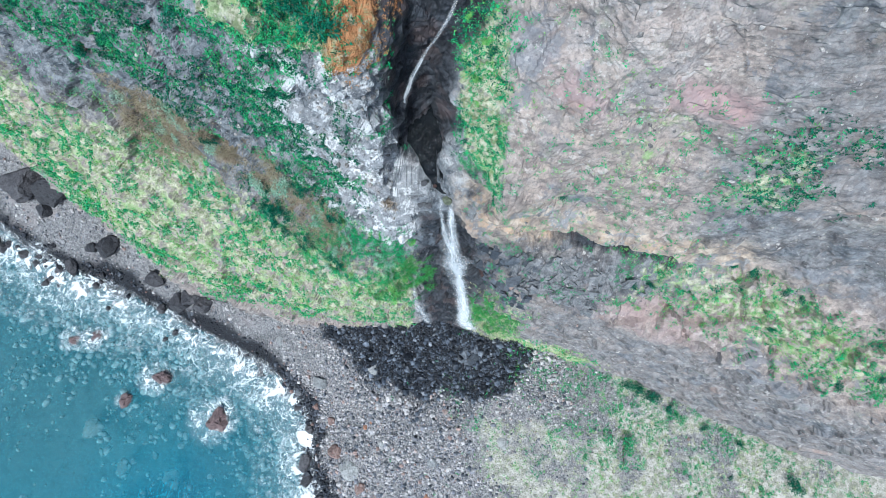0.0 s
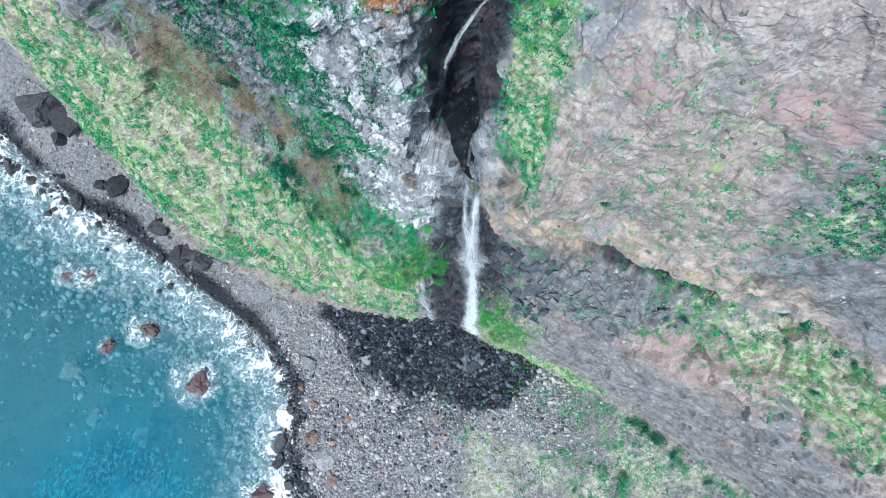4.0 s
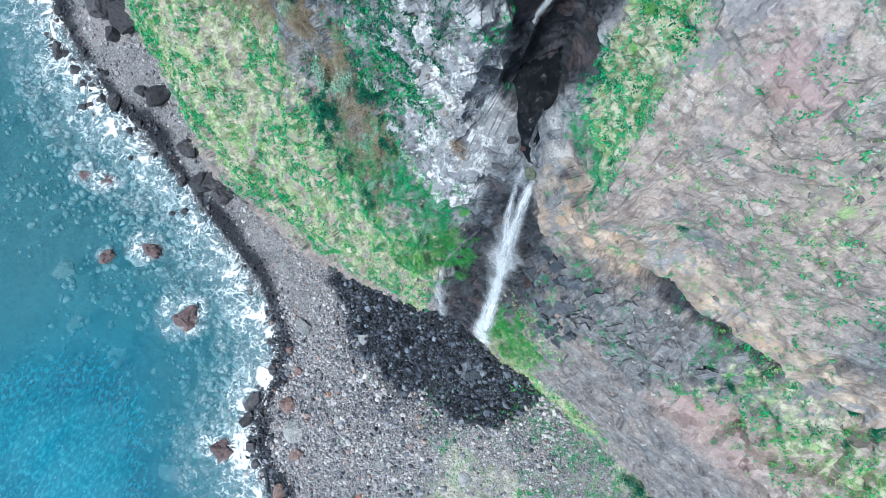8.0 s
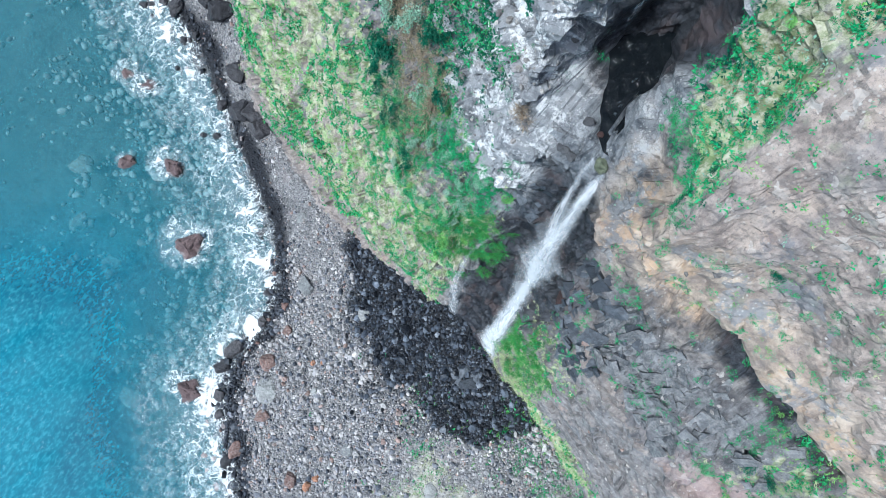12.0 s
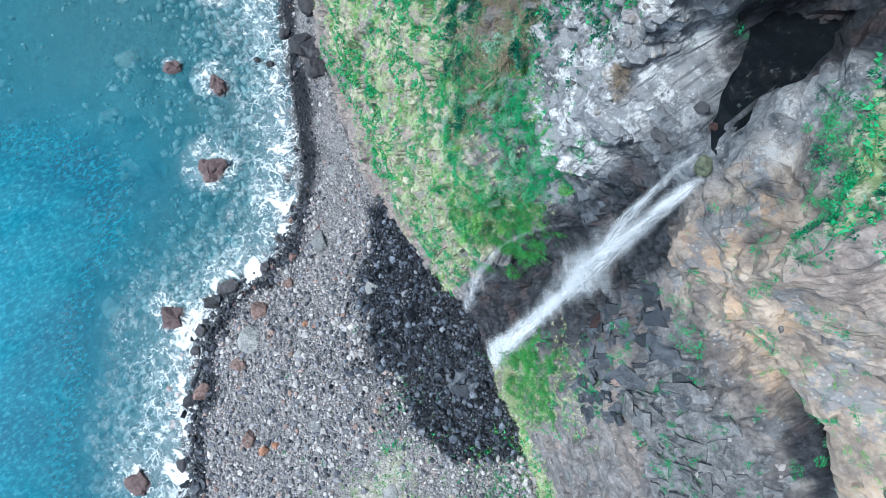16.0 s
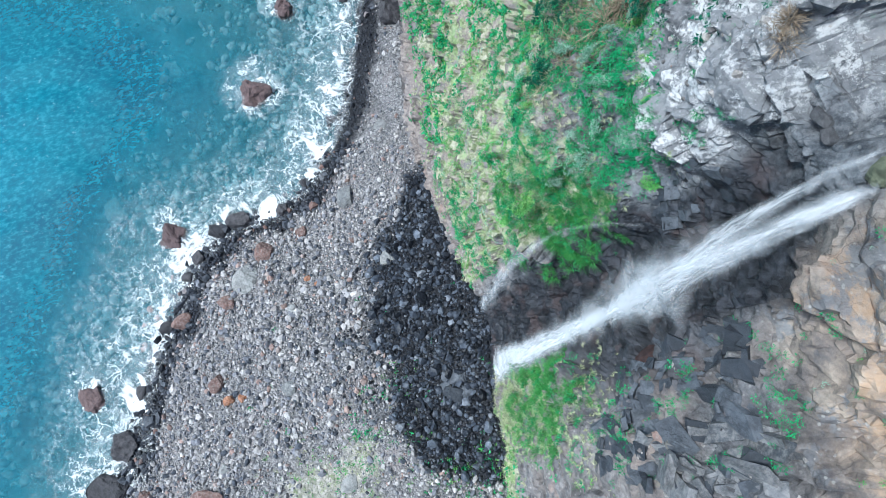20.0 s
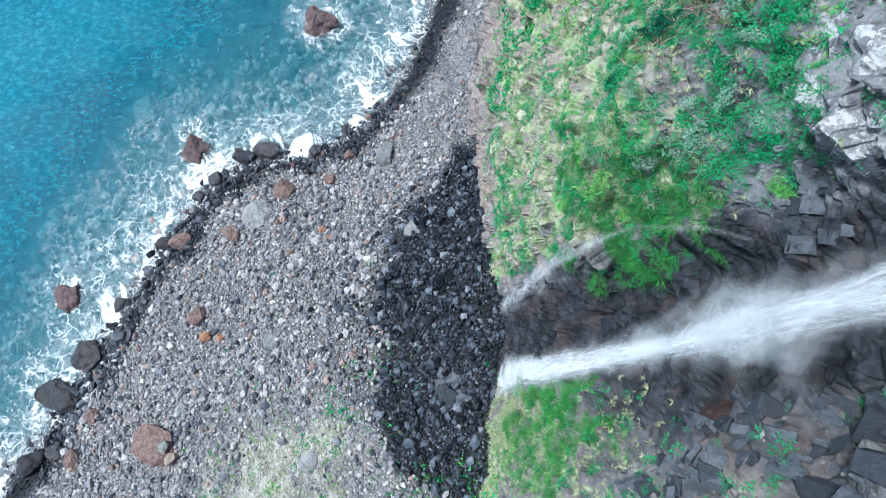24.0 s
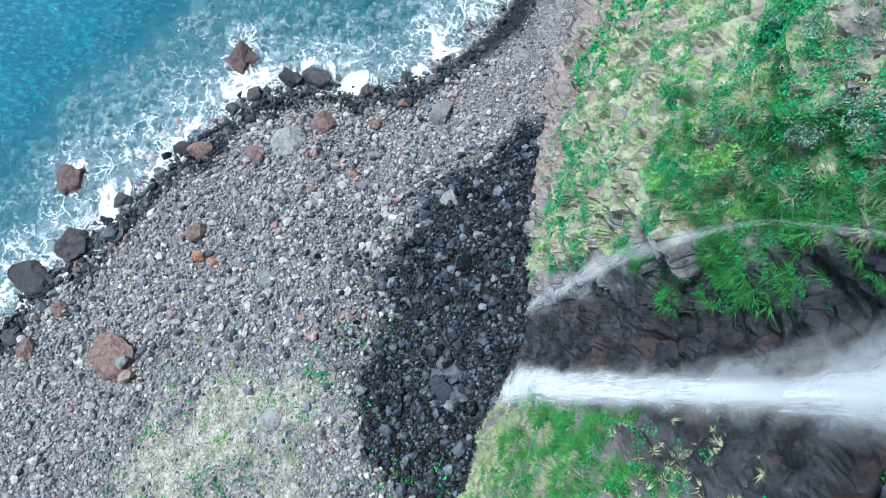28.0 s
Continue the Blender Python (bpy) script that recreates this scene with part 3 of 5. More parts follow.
def cover_of(p):
    """What grows on and stains the cliff at rows of points: plants, lichen, brown and tan rock, wet rock and painted
    shade.
    """
    x, y, z = p.T
    n = fbm(p * 0.16, 4, 11)
    veg = 0.55 * zone(z, 12 - 3 * step(-12, -6, x), 40.5, 4) * (1 - step(-4.4, -2.6, x - (z - 30) * 0.04))
    veg = np.maximum(veg, 0.22 * zone(z, 40, 80, 2) * (1 - step(-14, -8, x)))
    veg = np.maximum(veg, 0.22 * zone(z, 41, 66, 2) * zone(x, -12, -4, 2))
    veg = np.maximum(veg, 0.9 * step(66.0, 67.5, z) * zone(x, -14, -2.5, 1))
    veg = np.maximum(veg, 0.4 * zone(z, 8, 36, 3) * zone(x, 3.6, 8.0, 1.0))
    veg = np.maximum(veg, 0.72 * zone(z, 6, 18, 4) * zone(x, 8, 21, 3))
    veg = np.maximum(veg, 0.7 * zone(z, 55, 66, 1.5) * zone(x, 1.2, 4.2, 0.8))
    veg = np.maximum(veg, 0.5 * zone(z, 43, 46.8, 1.0) * zone(x, 16, 60, 3))
    veg = np.maximum(veg, 0.50 * zone(z, 57, 66, 2.5) * zone(x, 18.5, 24, 1.5))
    veg = np.maximum(veg, 0.42 * zone(z, 57, 66, 2) * zone(x, 10, 16, 2))
    veg = np.maximum(veg, 0.25 * zone(z, 55, 67, 3) * zone(x, 3, 20, 2))
    brown = 0.75 * (1 - step(-6, -2, x)) * (1 - step(36, 42, z)) + 0.9 * step(1.5, 5, x) * (1 - 0.8 * zone(x, 4, 22, 2) * zone(z, 43, 48.5, 1.2)) * (1 - 0.7 * zone(x, 19, 40, 2) * zone(z, 49, 58, 2)) * (1 - 0.55 * (1 - step(38, 43, z))) * (1 - 0.55 * zone(x, 17, 60, 2) * step(57, 62, z))
    lichen = np.clip(0.85 * zone(z, 43, 70, 2) * (1 - step(-3, -0.5, x)) * (0.06 + 0.94 * step(-15, -9, x)) * (0.35 + 1.2 * n) + 0.12 * zone(x, 4, 14, 3) * step(62, 66, z) + 0.45 * zone(x, 0.1, 1.6, 0.4) * zone(z, 52.5, 60, 1), 0, 1)
    tan = zone(z, 47.4, 52.5, 1.2) * zone(x, 4.0, 26, 1.5) * (0.5 + 0.8 * n)
    tan = np.maximum(tan, 0.95 * zone(z, 46.5, 54.5, 1.2) * zone(x, 1.1, 5 + 4 * step(48, 50, z), 0.7) * (0.4 + n))
    rose = np.clip(zone(x, 12.8, 17.6, 0.7) * zone(z, 65.4, 67.6, 0.5) + 0.8 * zone(x, 6.4, 9.4, 0.8) * zone(z, 63.8, 66, 0.7) + 0.5 * zone(x, 15, 24, 3) * zone(z, 41, 44, 1), 0, 1)
    wet_or_shade = zone(x - (50 - z) * 0.03, -3.0 - 0.4 * n, 2.4 + 1.2 * n, 0.5) * zone(z, 4, 48.5, 2) * (1 - 0.8 * zone(x, -5, -2.2, 0.5) * step(39, 41, z))
    wet_or_shade = np.maximum(wet_or_shade, zone(x, -3.3, -0.2, 0.25) * zone(z, 50, 58, 1.5) * step(14.0, 16, y) * step(-0.3, 0.3, x + 1.0 + (y - 13) * 0.5))
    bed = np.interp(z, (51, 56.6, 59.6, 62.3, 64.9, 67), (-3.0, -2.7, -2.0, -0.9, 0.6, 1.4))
    wet_or_shade = np.maximum(wet_or_shade, zone(x - bed, -0.5, 1.5 + 0.8 * n, 0.3) * zone(z, 50, 68, 1.5) * step(15.0, 16.5, y))
    # Gorge walls painted dark, standing in for the shade of the slot.
    wet_or_shade = np.maximum(wet_or_shade, zone(x, -4.0, 1.0, 0.4) * zone(z, 50.5, 70, 1) * step(15.5, 17, y))
    wet_or_shade = np.maximum(wet_or_shade, 0.9 * zone(x, 1.5, 5.0, 0.8) * zone(z, 30, 44, 2))
    # Darker patches on the eastern slab ledge.
    wet_or_shade = np.maximum(wet_or_shade, 0.45 * zone(x, 4.5, 13, 1.5) * zone(z, 40, 47, 1.5) * step(0.38, 0.5, n))
    wet_or_shade = np.maximum(wet_or_shade, 0.75 * (1 - step(4.0, 6.5, z)) * (1 - step(-30, -24, x)))
    # Jagged dark line under the overhang: recess shade painted into the rock colour.
    lip_shade = z - np.interp(x, (9.5, 13.5, 20, 22), (48.6, 47.8, 46.3, 45.8))
    wet_or_shade = np.maximum(wet_or_shade, zone(lip_shade + (fbm(p * 0.8, 3, 13) - 0.5) * 1.6, -0.8, 0.6, 0.15) * zone(x, 10, 21, 0.8))
    return {"veg": np.clip(veg, 0, 1), "brown": brown, "lichen": lichen, "tan": np.clip(tan, 0, 1), "wet_or_shade": np.clip(wet_or_shade, 0, 1), "rose": rose, "heath": step(65.6, 66.6, z) * zone(x, -6.6, -1.8, 0.6)}


def rock_relief(p, wet_or_shade):
    """Metres by which blocks and ledges stand out of the cliff."""
    q = p * (1, 1, 1.4) + (fbm(p * 0.25, 2, 21)[:, None] - 0.5) * 3
    g1, t1, f1 = cells(q * 0.2, 1)
    g2, t2, f2 = cells(q * 0.55, 2)
    g3, t3, f3 = cells(q * 1.5 + 9, 3)
    h = ((t1 - 0.5) * 0.7 + f1 * 0.9) * step(0, 0.03, g1) + ((t2 - 0.5) * 0.42 + f2 * 0.6) * step(0, 0.06, g2) + ((t3 - 0.5) * 0.18 + f3 * 0.24) * step(0, 0.12, g3)
    h = h - 0.15 * (1 - step(0.0, 0.04, g1)) - 0.1 * (1 - step(0.0, 0.06, g2))
    x, z = p[:, 0], p[:, 2]
    bare = np.maximum(step(3.0, 4.5, x) * step(46.6, 48.2, z), step(6, 9, x) * (1 - step(39, 42, z)))
    lean, tag, tilt = cells(p * (0.35, 0.35, 0.22) + 4, 6)
    plates = ((tag - 0.5) * 0.7 + tilt * 0.9) * step(0, 0.05, lean)
    lean, tag, tilt = cells(q * (0.8, 0.8, 0.45) + 7, 8)
    plates = plates + ((tag - 0.5) * 0.35 + tilt * 0.5) * step(0, 0.07, lean)
    h = h * (1 - 0.78 * bare) + plates * bare * (0.6 - 0.3 * step(52, 54, z))
    return (h + (fbm(p * 0.4, 4, 23) - 0.5) * 0.7 + (fbm(p * 2.2, 3, 24) - 0.5) * 0.4 * (1 - 0.6 * bare)) * (1 - 0.15 * wet_or_shade)


XS = np.concatenate([np.linspace(-150, -60, 40)[:-1], np.linspace(-60, -22, 130)[:-1], np.linspace(-22, 16, 300)[:-1],
                     np.linspace(16, 48, 120)[:-1], np.linspace(48, 170, 40)])
SHEET = cliff_sheet(XS, 580)
flat = SHEET.reshape(-1, 3)
cover = cover_of(flat)
NORMAL = normals_of(SHEET)
out_way = NORMAL.reshape(-1, 3).copy()
if out_way[:, 1].mean() > 0:
    out_way = -out_way
tame = np.where((np.abs(flat[:, 0] + 1) < 3.2) & (flat[:, 2] > 47), 0.7, 1.0)
tame = tame * (1 - 0.45 * zone(flat[:, 0], 10, 24, 1.5) * zone(flat[:, 2], 45.5, 49, 0.8))
SHEET = (flat + out_way * (rock_relief(flat, cover["wet_or_shade"]) * tame)[:, None]).reshape(SHEET.shape)
NORMAL = normals_of(SHEET)
if NORMAL[120, 350, 1] > 0:
    NORMAL = -NORMAL


def cliff_piece(name, a, b, label):
    g = SHEET[:, a : b + 1]
    c = {key: v.reshape(SHEET.shape[:2])[:, a : b + 1].ravel() for key, v in cover.items()}
    ob = part(name, mesh_of(name, g.reshape(-1, 3), grid_faces(*g.shape[:2]), False, c), ROCK)
    return tagged(ob, label, "cliff", "", "structure")


SPLIT = [0, int(np.searchsorted(XS, -4.0)), int(np.searchsorted(XS, 2.8)), len(XS) - 1]
cliff_piece("cliff_west", SPLIT[0], SPLIT[1], "grassy grey basalt sea cliff with pale lichen")
gorge = cliff_piece("cliff_gorge", SPLIT[1], SPLIT[2], "wet black rock wall and shade-darkened gorge behind the waterfall")
east = cliff_piece("cliff_east", SPLIT[2], SPLIT[3], "bare brown and tan rock cliff with overhang")


# ---- beach, sea bed and sea ----
def axis(*spans):
    return np.concatenate([np.linspace(a, b, n, endpoint=False) for a, b, n in spans])


gx = axis((-900, -160, 12), (-160, -70, 45), (-70, 45, 230), (45, 170, 40), (170, 900, 12))
gy = axis((-900, -110, 14), (-110, -60, 30), (-60, 30, 170), (30, 110, 30), (110, 900, 10))
GX, GY = np.meshgrid(gx, gy)
GZ = beach_height(GX, GY)
pts = np.stack([GX.ravel(), GY.ravel(), GZ.ravel()], 1)
SD = shore_distance(GX, GY).ravel()
wob = fbm(pts * (0.25, 0.25, 0), 3, 31) - 0.5
gx_, gy_ = pts[:, 0], pts[:, 1]


def beach_wet(x, y, wobble):
    """Where the shingle is dark with water: below the fall, and along the waterline."""
    d = shore_distance(x, y)
    lower = np.interp(x, (-20, -14, -8.5, -4, 2, 6, 12, 14.5), (3.5, 0.2, -3.2, -5.6, -6.4, -6.1, -3.4, 3.0))
    over = y - lower + wobble * 9
    fan = np.maximum(step(-1.0, 1.0, over), 0.55 * step(-6, 0.5, over) * zone(x, -14, 3, 3)) * (1 - step(13, 15, x)) * step(-21, -18, x)
    return np.maximum(fan, (1 - step(2.2, 3.8, d + wobble * 4)) * (1 - 0.45 * step(-0.5, -2.5, d)))


def beach_green(x, y, wobble):
    patch = fbm(np.stack([np.ravel(x), np.ravel(y), 0 * np.ravel(x)], 1) * (0.3, 0.3, 0), 4, 33).reshape(np.shape(x))
    g = 0.9 * step(19, 25, x + wobble * 10) * step(-30, -22, y + 0.3 * (x - 20) + wobble * 8) * (0.5 + 0.5 * step(0.36, 0.60, patch))
    g = np.maximum(g, 0.85 * zone(x, 5, 27, 3.5) * zone(y + 0.2 * (x - 10), -23, -8.5, 3) * (0.6 + 0.4 * step(0.42, 0.54, patch)))
    return np.clip(g, 0, 1)


ground = part("ground", mesh_of("ground", pts, grid_faces(*GX.shape), True, {"wet_or_shade": beach_wet(gx_, gy_, wob), "veg": beach_green(gx_, gy_, wob)}), SHINGLE)
tagged(ground, "grey shingle beach and stony sea bed", "beach", "", "structure")

wx = axis((-2500, -400, 20), (-400, -110, 40), (-110, 20, 170), (20, 300, 30), (300, 2500, 20))
wy = axis((-2500, -400, 20), (-400, -70, 40), (-70, 50, 150), (50, 300, 20), (300, 2500, 10))
WX, WY = np.meshgrid(wx, wy)
wp = np.stack([WX.ravel(), WY.ravel(), 0 * WX.ravel()], 1)
wsd = shore_distance(WX, WY).ravel()
near = np.exp(-np.abs(wsd) / 60)
wp[:, 2] = near * ((fbm(wp * (0.3, 0.3, 0), 3, 41) - 0.5) * 0.7 + (fbm(wp * (1.1, 1.1, 0), 3, 42) - 0.5) * 0.25)
keep = (wsd.reshape(WX.shape) < 14)
wf = grid_faces(*WX.shape)
wf = wf[keep.ravel()[wf].all(1)]
# Depth is scaled by place, so the sea colour pales towards -x and +y.
water = part("water", mesh_of("water", wp, wf, True, {"depth": -beach_height(WX, WY, False).ravel() * (1 - 0.72 * (1 - step(-66, -34, WX.ravel()))) * (1.4 - 0.9 * step(-38, 6, WY.ravel()))}), SEA)
tagged(water, "clear turquoise sea over a stony bed", "sea", "", "structure")

fx, fy = np.linspace(-95, 14, 330), np.linspace(-52, 40, 280)
FX, FY = np.meshgrid(fx, fy)
fsd = shore_distance(FX, FY).ravel()
fp = np.stack([FX.ravel(), FY.ravel(), 0 * FX.ravel()], 1)
swash = (fbm(fp * (0.11, 0.11, 0), 3, 51) - 0.5) * 9
SEA_ROCKS = [(-36.2, -10.8, 2.3), (-46.2, -5.0, 1.9), (-51.2, -7.8, 1.4), (-56.7, 2.4, 1.3), (-60.5, 2.6, 1.2), (-23.3, -25.3, 2.0), (-8.8, -38.4, 2.4), (-2.8, -36.7, 2.4), (0.9, -39.4, 2.4), (-68.7, 14.9, 2.0)]
heavy = 0.72 + 0.06 * (1 - step(-56, -40, FX.ravel())) + 0.08 * step(-30, -20, FX.ravel())
foam = (0.45 * zone(fsd + swash * 0.5, -6.2, 1.0, 2.2) + 0.5 * zone(fsd + swash * 0.3, -2.4, 0.9, 1.6)) * heavy * (0.6 + 0.9 * fbm(fp * (0.2, 0.2, 0), 3, 52)) * (1 - step(0.5, 1.8, fsd))
for rx, ry, rr in SEA_ROCKS:
    foam = np.maximum(foam, 0.5 * (1 - step(rr * 0.5, rr * 2.4, np.hypot(FX.ravel() - rx + 0.5 * rr, FY.ravel() - ry - 0.3 * rr) + swash * 0.45)))
foam = np.maximum(foam, 0.22 * zone(fsd + swash, -11, -2, 4))
fp[:, 2] = np.maximum(0.16 + 0.5 * foam * fbm(fp * (1.2, 1.2, 0), 3, 53), np.where(fsd > 0, beach_height(FX, FY).ravel() + 0.12, 0))
ff = grid_faces(*FX.shape)
ff = ff[(foam > 0.03)[ff].any(1)]
used = np.unique(ff)
remap = np.zeros(len(fp), int)
remap[used] = np.arange(len(used))
surf = part("surf_foam", mesh_of("surf_foam", fp[used], remap[ff], True, {"foam": foam[used]}), FOAM)
tagged(surf, "white surf foam along the stony waterline", "foam", "", "stuff")

# ---- stones ----
ICO = bmesh.new()
bmesh.ops.create_icosphere(ICO, subdivisions=1, radius=1.0)
ICO_V, ICO_F = np.array([v.co[:] for v in ICO.verts]), np.array([[v.index for v in f.verts] for f in ICO.faces])
ICO.free()


def turns(n):
    """Random rotation matrices."""
    q = RNG.normal(size=(n, 4))
    q /= np.linalg.norm(q, axis=1, keepdims=True)
    w, x, y, z = q.T
    return np.stack([1 - 2 * (y * y + z * z), 2 * (x * y - z * w), 2 * (x * z + y * w), 2 * (x * y + z * w), 1 - 2 * (x * x + z * z),
                     2 * (y * z - x * w), 2 * (x * z - y * w), 2 * (y * z + x * w), 1 - 2 * (x * x + y * y)], 1).reshape(-1, 3, 3)


def angular_stones(count):
    """Arrays of faceted stone shapes, a row each, about 1 m across the middle."""
    v = np.repeat(ICO_V[None], count, 0)
    v = v * RNG.uniform(0.75, 1.15, (count, len(ICO_V), 1))
    for _ in range(4):
        n = RNG.normal(size=(count, 1, 3))
        n /= np.linalg.norm(n, axis=2, keepdims=True)
        over = np.maximum((v * n).sum(2, keepdims=True) - RNG.uniform(0.45, 0.8, (count, 1, 1)), 0)
        v = v - over * n
    v = v * RNG.uniform((0.85, 0.68, 0.5), (1.1, 1.0, 0.8), (count, 3))[:, None]
    return np.einsum("nij,nvj->nvi", turns(count), v)


def stone_field(name, x, y, z, size, material, label, smooth=False):
    shapes = angular_stones(len(x)) * (size / 2)[:, None, None] + np.stack([x, y, z], 1)[:, None]
    faces = (ICO_F[None] + (np.arange(len(x)) * len(ICO_V))[:, None, None]).reshape(-1, 3)
    return tagged(part(name, mesh_of(name, shapes.reshape(-1, 3), faces, smooth), material), label, "stones", "", "stuff")


def on_beach(n, x0, x1, y0, y1):
    x, y = RNG.uniform(x0, x1, n), RNG.uniform(y0, y1, n)
    d = shore_distance(x, y)
    face = np.interp(x, [p[0] for p in PROFILES], [p[1][0][1] for p in PROFILES])
    ok = (d > -1.5) & (y < face + 0.6)
    return x[ok], y[ok], d[ok]


bx, by, bd = (np.concatenate(q) for q in zip(on_beach(54000, -80, 42, -60, 32), on_beach(34000, -26, 18, -40, 6)))
bw = fbm(np.stack([bx, by, 0 * bx], 1) * (0.25, 0.25, 0), 3, 31) - 0.5
wetness, greenness = beach_wet(bx, by, bw), beach_green(bx, by, bw)
size = 0.20 + 0.22 * RNG.random(len(bx)) ** 1.6 + 0.7 * RNG.random(len(bx)) ** 12
size *= np.where(wetness > 0.5, 0.85 + 0.7 * RNG.random(len(bx)) ** 4, 1.0) * (1 - 0.4 * np.clip(greenness * 1.6, 0, 1)) * (1 - 0.25 * zone(bx, -34, -19, 2) * step(3.5, 5, bd)) * (1 + 0.12 * (1 - step(3, 7, bd)) * step(-24, -16, bx))
keepers = RNG.random(len(bx)) > greenness * 0.92
wetpick = RNG.random(len(bx)) < wetness
bz = beach_height(bx, by) + size * 0.16
for mask, nm, mt, lb in ((keepers & ~wetpick, "shingle_stones", PALE_STONE, "pale grey angular beach stones"), (keepers & wetpick & (bd > 7), "wet_stones", DARK_STONE, "wet black angular stones below the waterfall"),
                       (keepers & wetpick & (bd <= 7), "shore_stones", SHORE_STONE, "dark wet stones along the waterline")):
    stone_field(nm, bx[mask], by[mask], bz[mask], size[mask] * np.where(wetness[mask] > 0.5, 1.15, 1.0), mt, lb)

# ---- waterfalls ----
def ribbon(name, way, widths, material, parent, bulge=0.3, lift=0.0, rows=60, cols=14, label="", edge=1.0, ragged=0.0):
    """A sheet of falling water along a way, bulging outward, with a ragged outline."""
    way, u = np.array(way, float), np.linspace(0, 1, len(way))
    t = np.linspace(0, 1, rows)
    c = np.stack([np.interp(t, u, way[:, k]) for k in range(3)], 1)
    for _ in range(4):
        c[1:-1] = (c[:-2] + 2 * c[1:-1] + c[2:]) / 4
    w = np.interp(t, np.linspace(0, 1, len(widths)), widths)
    s = np.linspace(-1, 1, cols)
    sheet = RNG.uniform(0, 40)
    wave = np.stack([t * 9, 0 * t, 0 * t + sheet], 1)
    w = w * (1 + ragged * (fbm(wave, 4, 63) - 0.5) * 2)
    side, front = np.array((0.97, -0.22, 0)), np.array((0.0, -0.95, 0.3))
    low = 1 - 0.85 * step(0.45, 1.0, t)
    sway = ragged * (fbm(wave + 20, 3, 64) - 0.5) * w
    g = c[:, None] + side * (s[None, :, None] * w[:, None, None] / 2 + sway[:, None, None]) + front * ((1 - s**2)[None, :, None] * bulge * w[:, None, None] / 2 + lift) * low[:, None, None]
    length = np.r_[0, np.cumsum(np.linalg.norm(np.diff(c, axis=0), axis=1))]
    body = np.minimum(1.35 * (1 - np.abs(s)), 1)[None] * np.ones((rows, 1)) * edge
    body = body * (0.7 + 0.3 * step(0.3, 0.5, t))[:, None]
    body = body * np.clip(t / 0.04, 0.5, 1)[:, None] * np.clip((1.0 - t) / 0.05, 0, 1)[:, None] ** 0.7
    at = {"across": np.repeat((s[None] * w[:, None] / 2), 1, 0).ravel(), "along": np.repeat(length, cols), "body": body.ravel(), "sheet": np.full(rows * cols, sheet)}
    return part(name, mesh_of(name, g.reshape(-1, 3), grid_faces(rows, cols), True, at), material, parent, label)


FALL = fall_material("white_falling_water", 0.82)
MIST = fall_material("drifting_spray", 0.32, (1.1, 0.5), (0.5, 0.2), 3.2)
fall = tagged(new("waterfall"), "tall white waterfall over dark wet rock", "waterfall")
WAY = [(0.55, 12.2, 51.0), (0.6, 11.0, 49), (0.8, 9.8, 45), (1.1, 9.0, 41), (1.6, 8.2, 36), (2.1, 6.9, 29), (2.6, 5.6, 21), (3.0, 4.6, 14), (3.35, 3.7, 10)]
ribbon("cascade", WAY, (0.8, 1.2, 2.2, 2.7, 1.5, 2.0, 2.7, 3.4, 4.0), FALL, fall, 0.4, 0.0, 130, 20, "", 0.8, 0.2)
ribbon("core", WAY[3:], (1.0, 1.2, 1.8, 2.5, 3.1, 3.7), FALL, fall, 0.5, 0.2, 110, 16, "", 1.0, 0.2)
ribbon("veil", WAY[:5], (0.4, 0.9, 1.6, 2.2, 1.0), FALL, fall, 0.4, 0.15, 90, 16, "", 0.5, 0.35)
ribbon("spray", WAY, (0.6, 1.4, 3.4, 4.2, 2.9, 2.5, 2.9, 3.4, 4.2), MIST, fall, 0.3, 0.25, 120, 20, "thin drifting spray", 1.0, 0.3)
ribbon("outer_spray", WAY[1:5], (1.6, 3.6, 4.4, 2.0), MIST, fall, 0.3, 0.4, 80, 20, "thin drifting spray", 0.8, 0.4)
ribbon("foot_spray", WAY[5:], (2.2, 3.4, 4.6, 5.6), MIST, fall, 0.3, 0.5, 60, 20, "thin drifting spray", 0.9, 0.3)
ribbon("left_strand", [(-0.3, 12.7, 51.3), (-0.25, 11.4, 49.5), (0.15, 10.3, 46), (0.9, 9.4, 42)], (0.35, 0.7, 1.1, 1.4), FALL, fall, 0.3, 0.0, 40, 10, "", 0.65, 0.3)
side_fall = tagged(new("side_waterfall"), "thin side stream falling past mossy rock", "waterfall")
SIDE = [(-1.5, 10.4, 40.6), (-2.3, 9.0, 39.8), (-3.2, 7.5, 36.6), (-3.3, 6.4, 29.5), (-2.8, 5.4, 20), (-2.4, 4.5, 10)]
ribbon("stream", SIDE, (0.3, 0.4, 0.55, 0.9, 1.2, 1.5), FALL, side_fall, 0.3, 0.2, 70, 12, "", 0.42, 0.3)
ribbon("spray", SIDE[2:], (0.6, 1.5, 2.0, 2.8), MIST, side_fall, 0.3, 0.3, 60, 10, "thin drifting spray", 0.9, 0.3)
upper_fall = tagged(new("upper_waterfall"), "narrow white stream dropping into the dark gorge pool", "waterfall")
ribbon("stream", [(0.9, 22, 66.0), (0.4, 20.6, 64.9), (-1.2, 19.8, 62.3), (-2.35, 19.2, 59.6), (-3.0, 18.8, 56.6), (-3.3, 18.3, 52.2)], (0.35, 0.5, 0.4, 0.55, 0.5, 0.6), FALL, upper_fall, 0.3, 0.3, 60, 10, "", 0.62, 0.35)

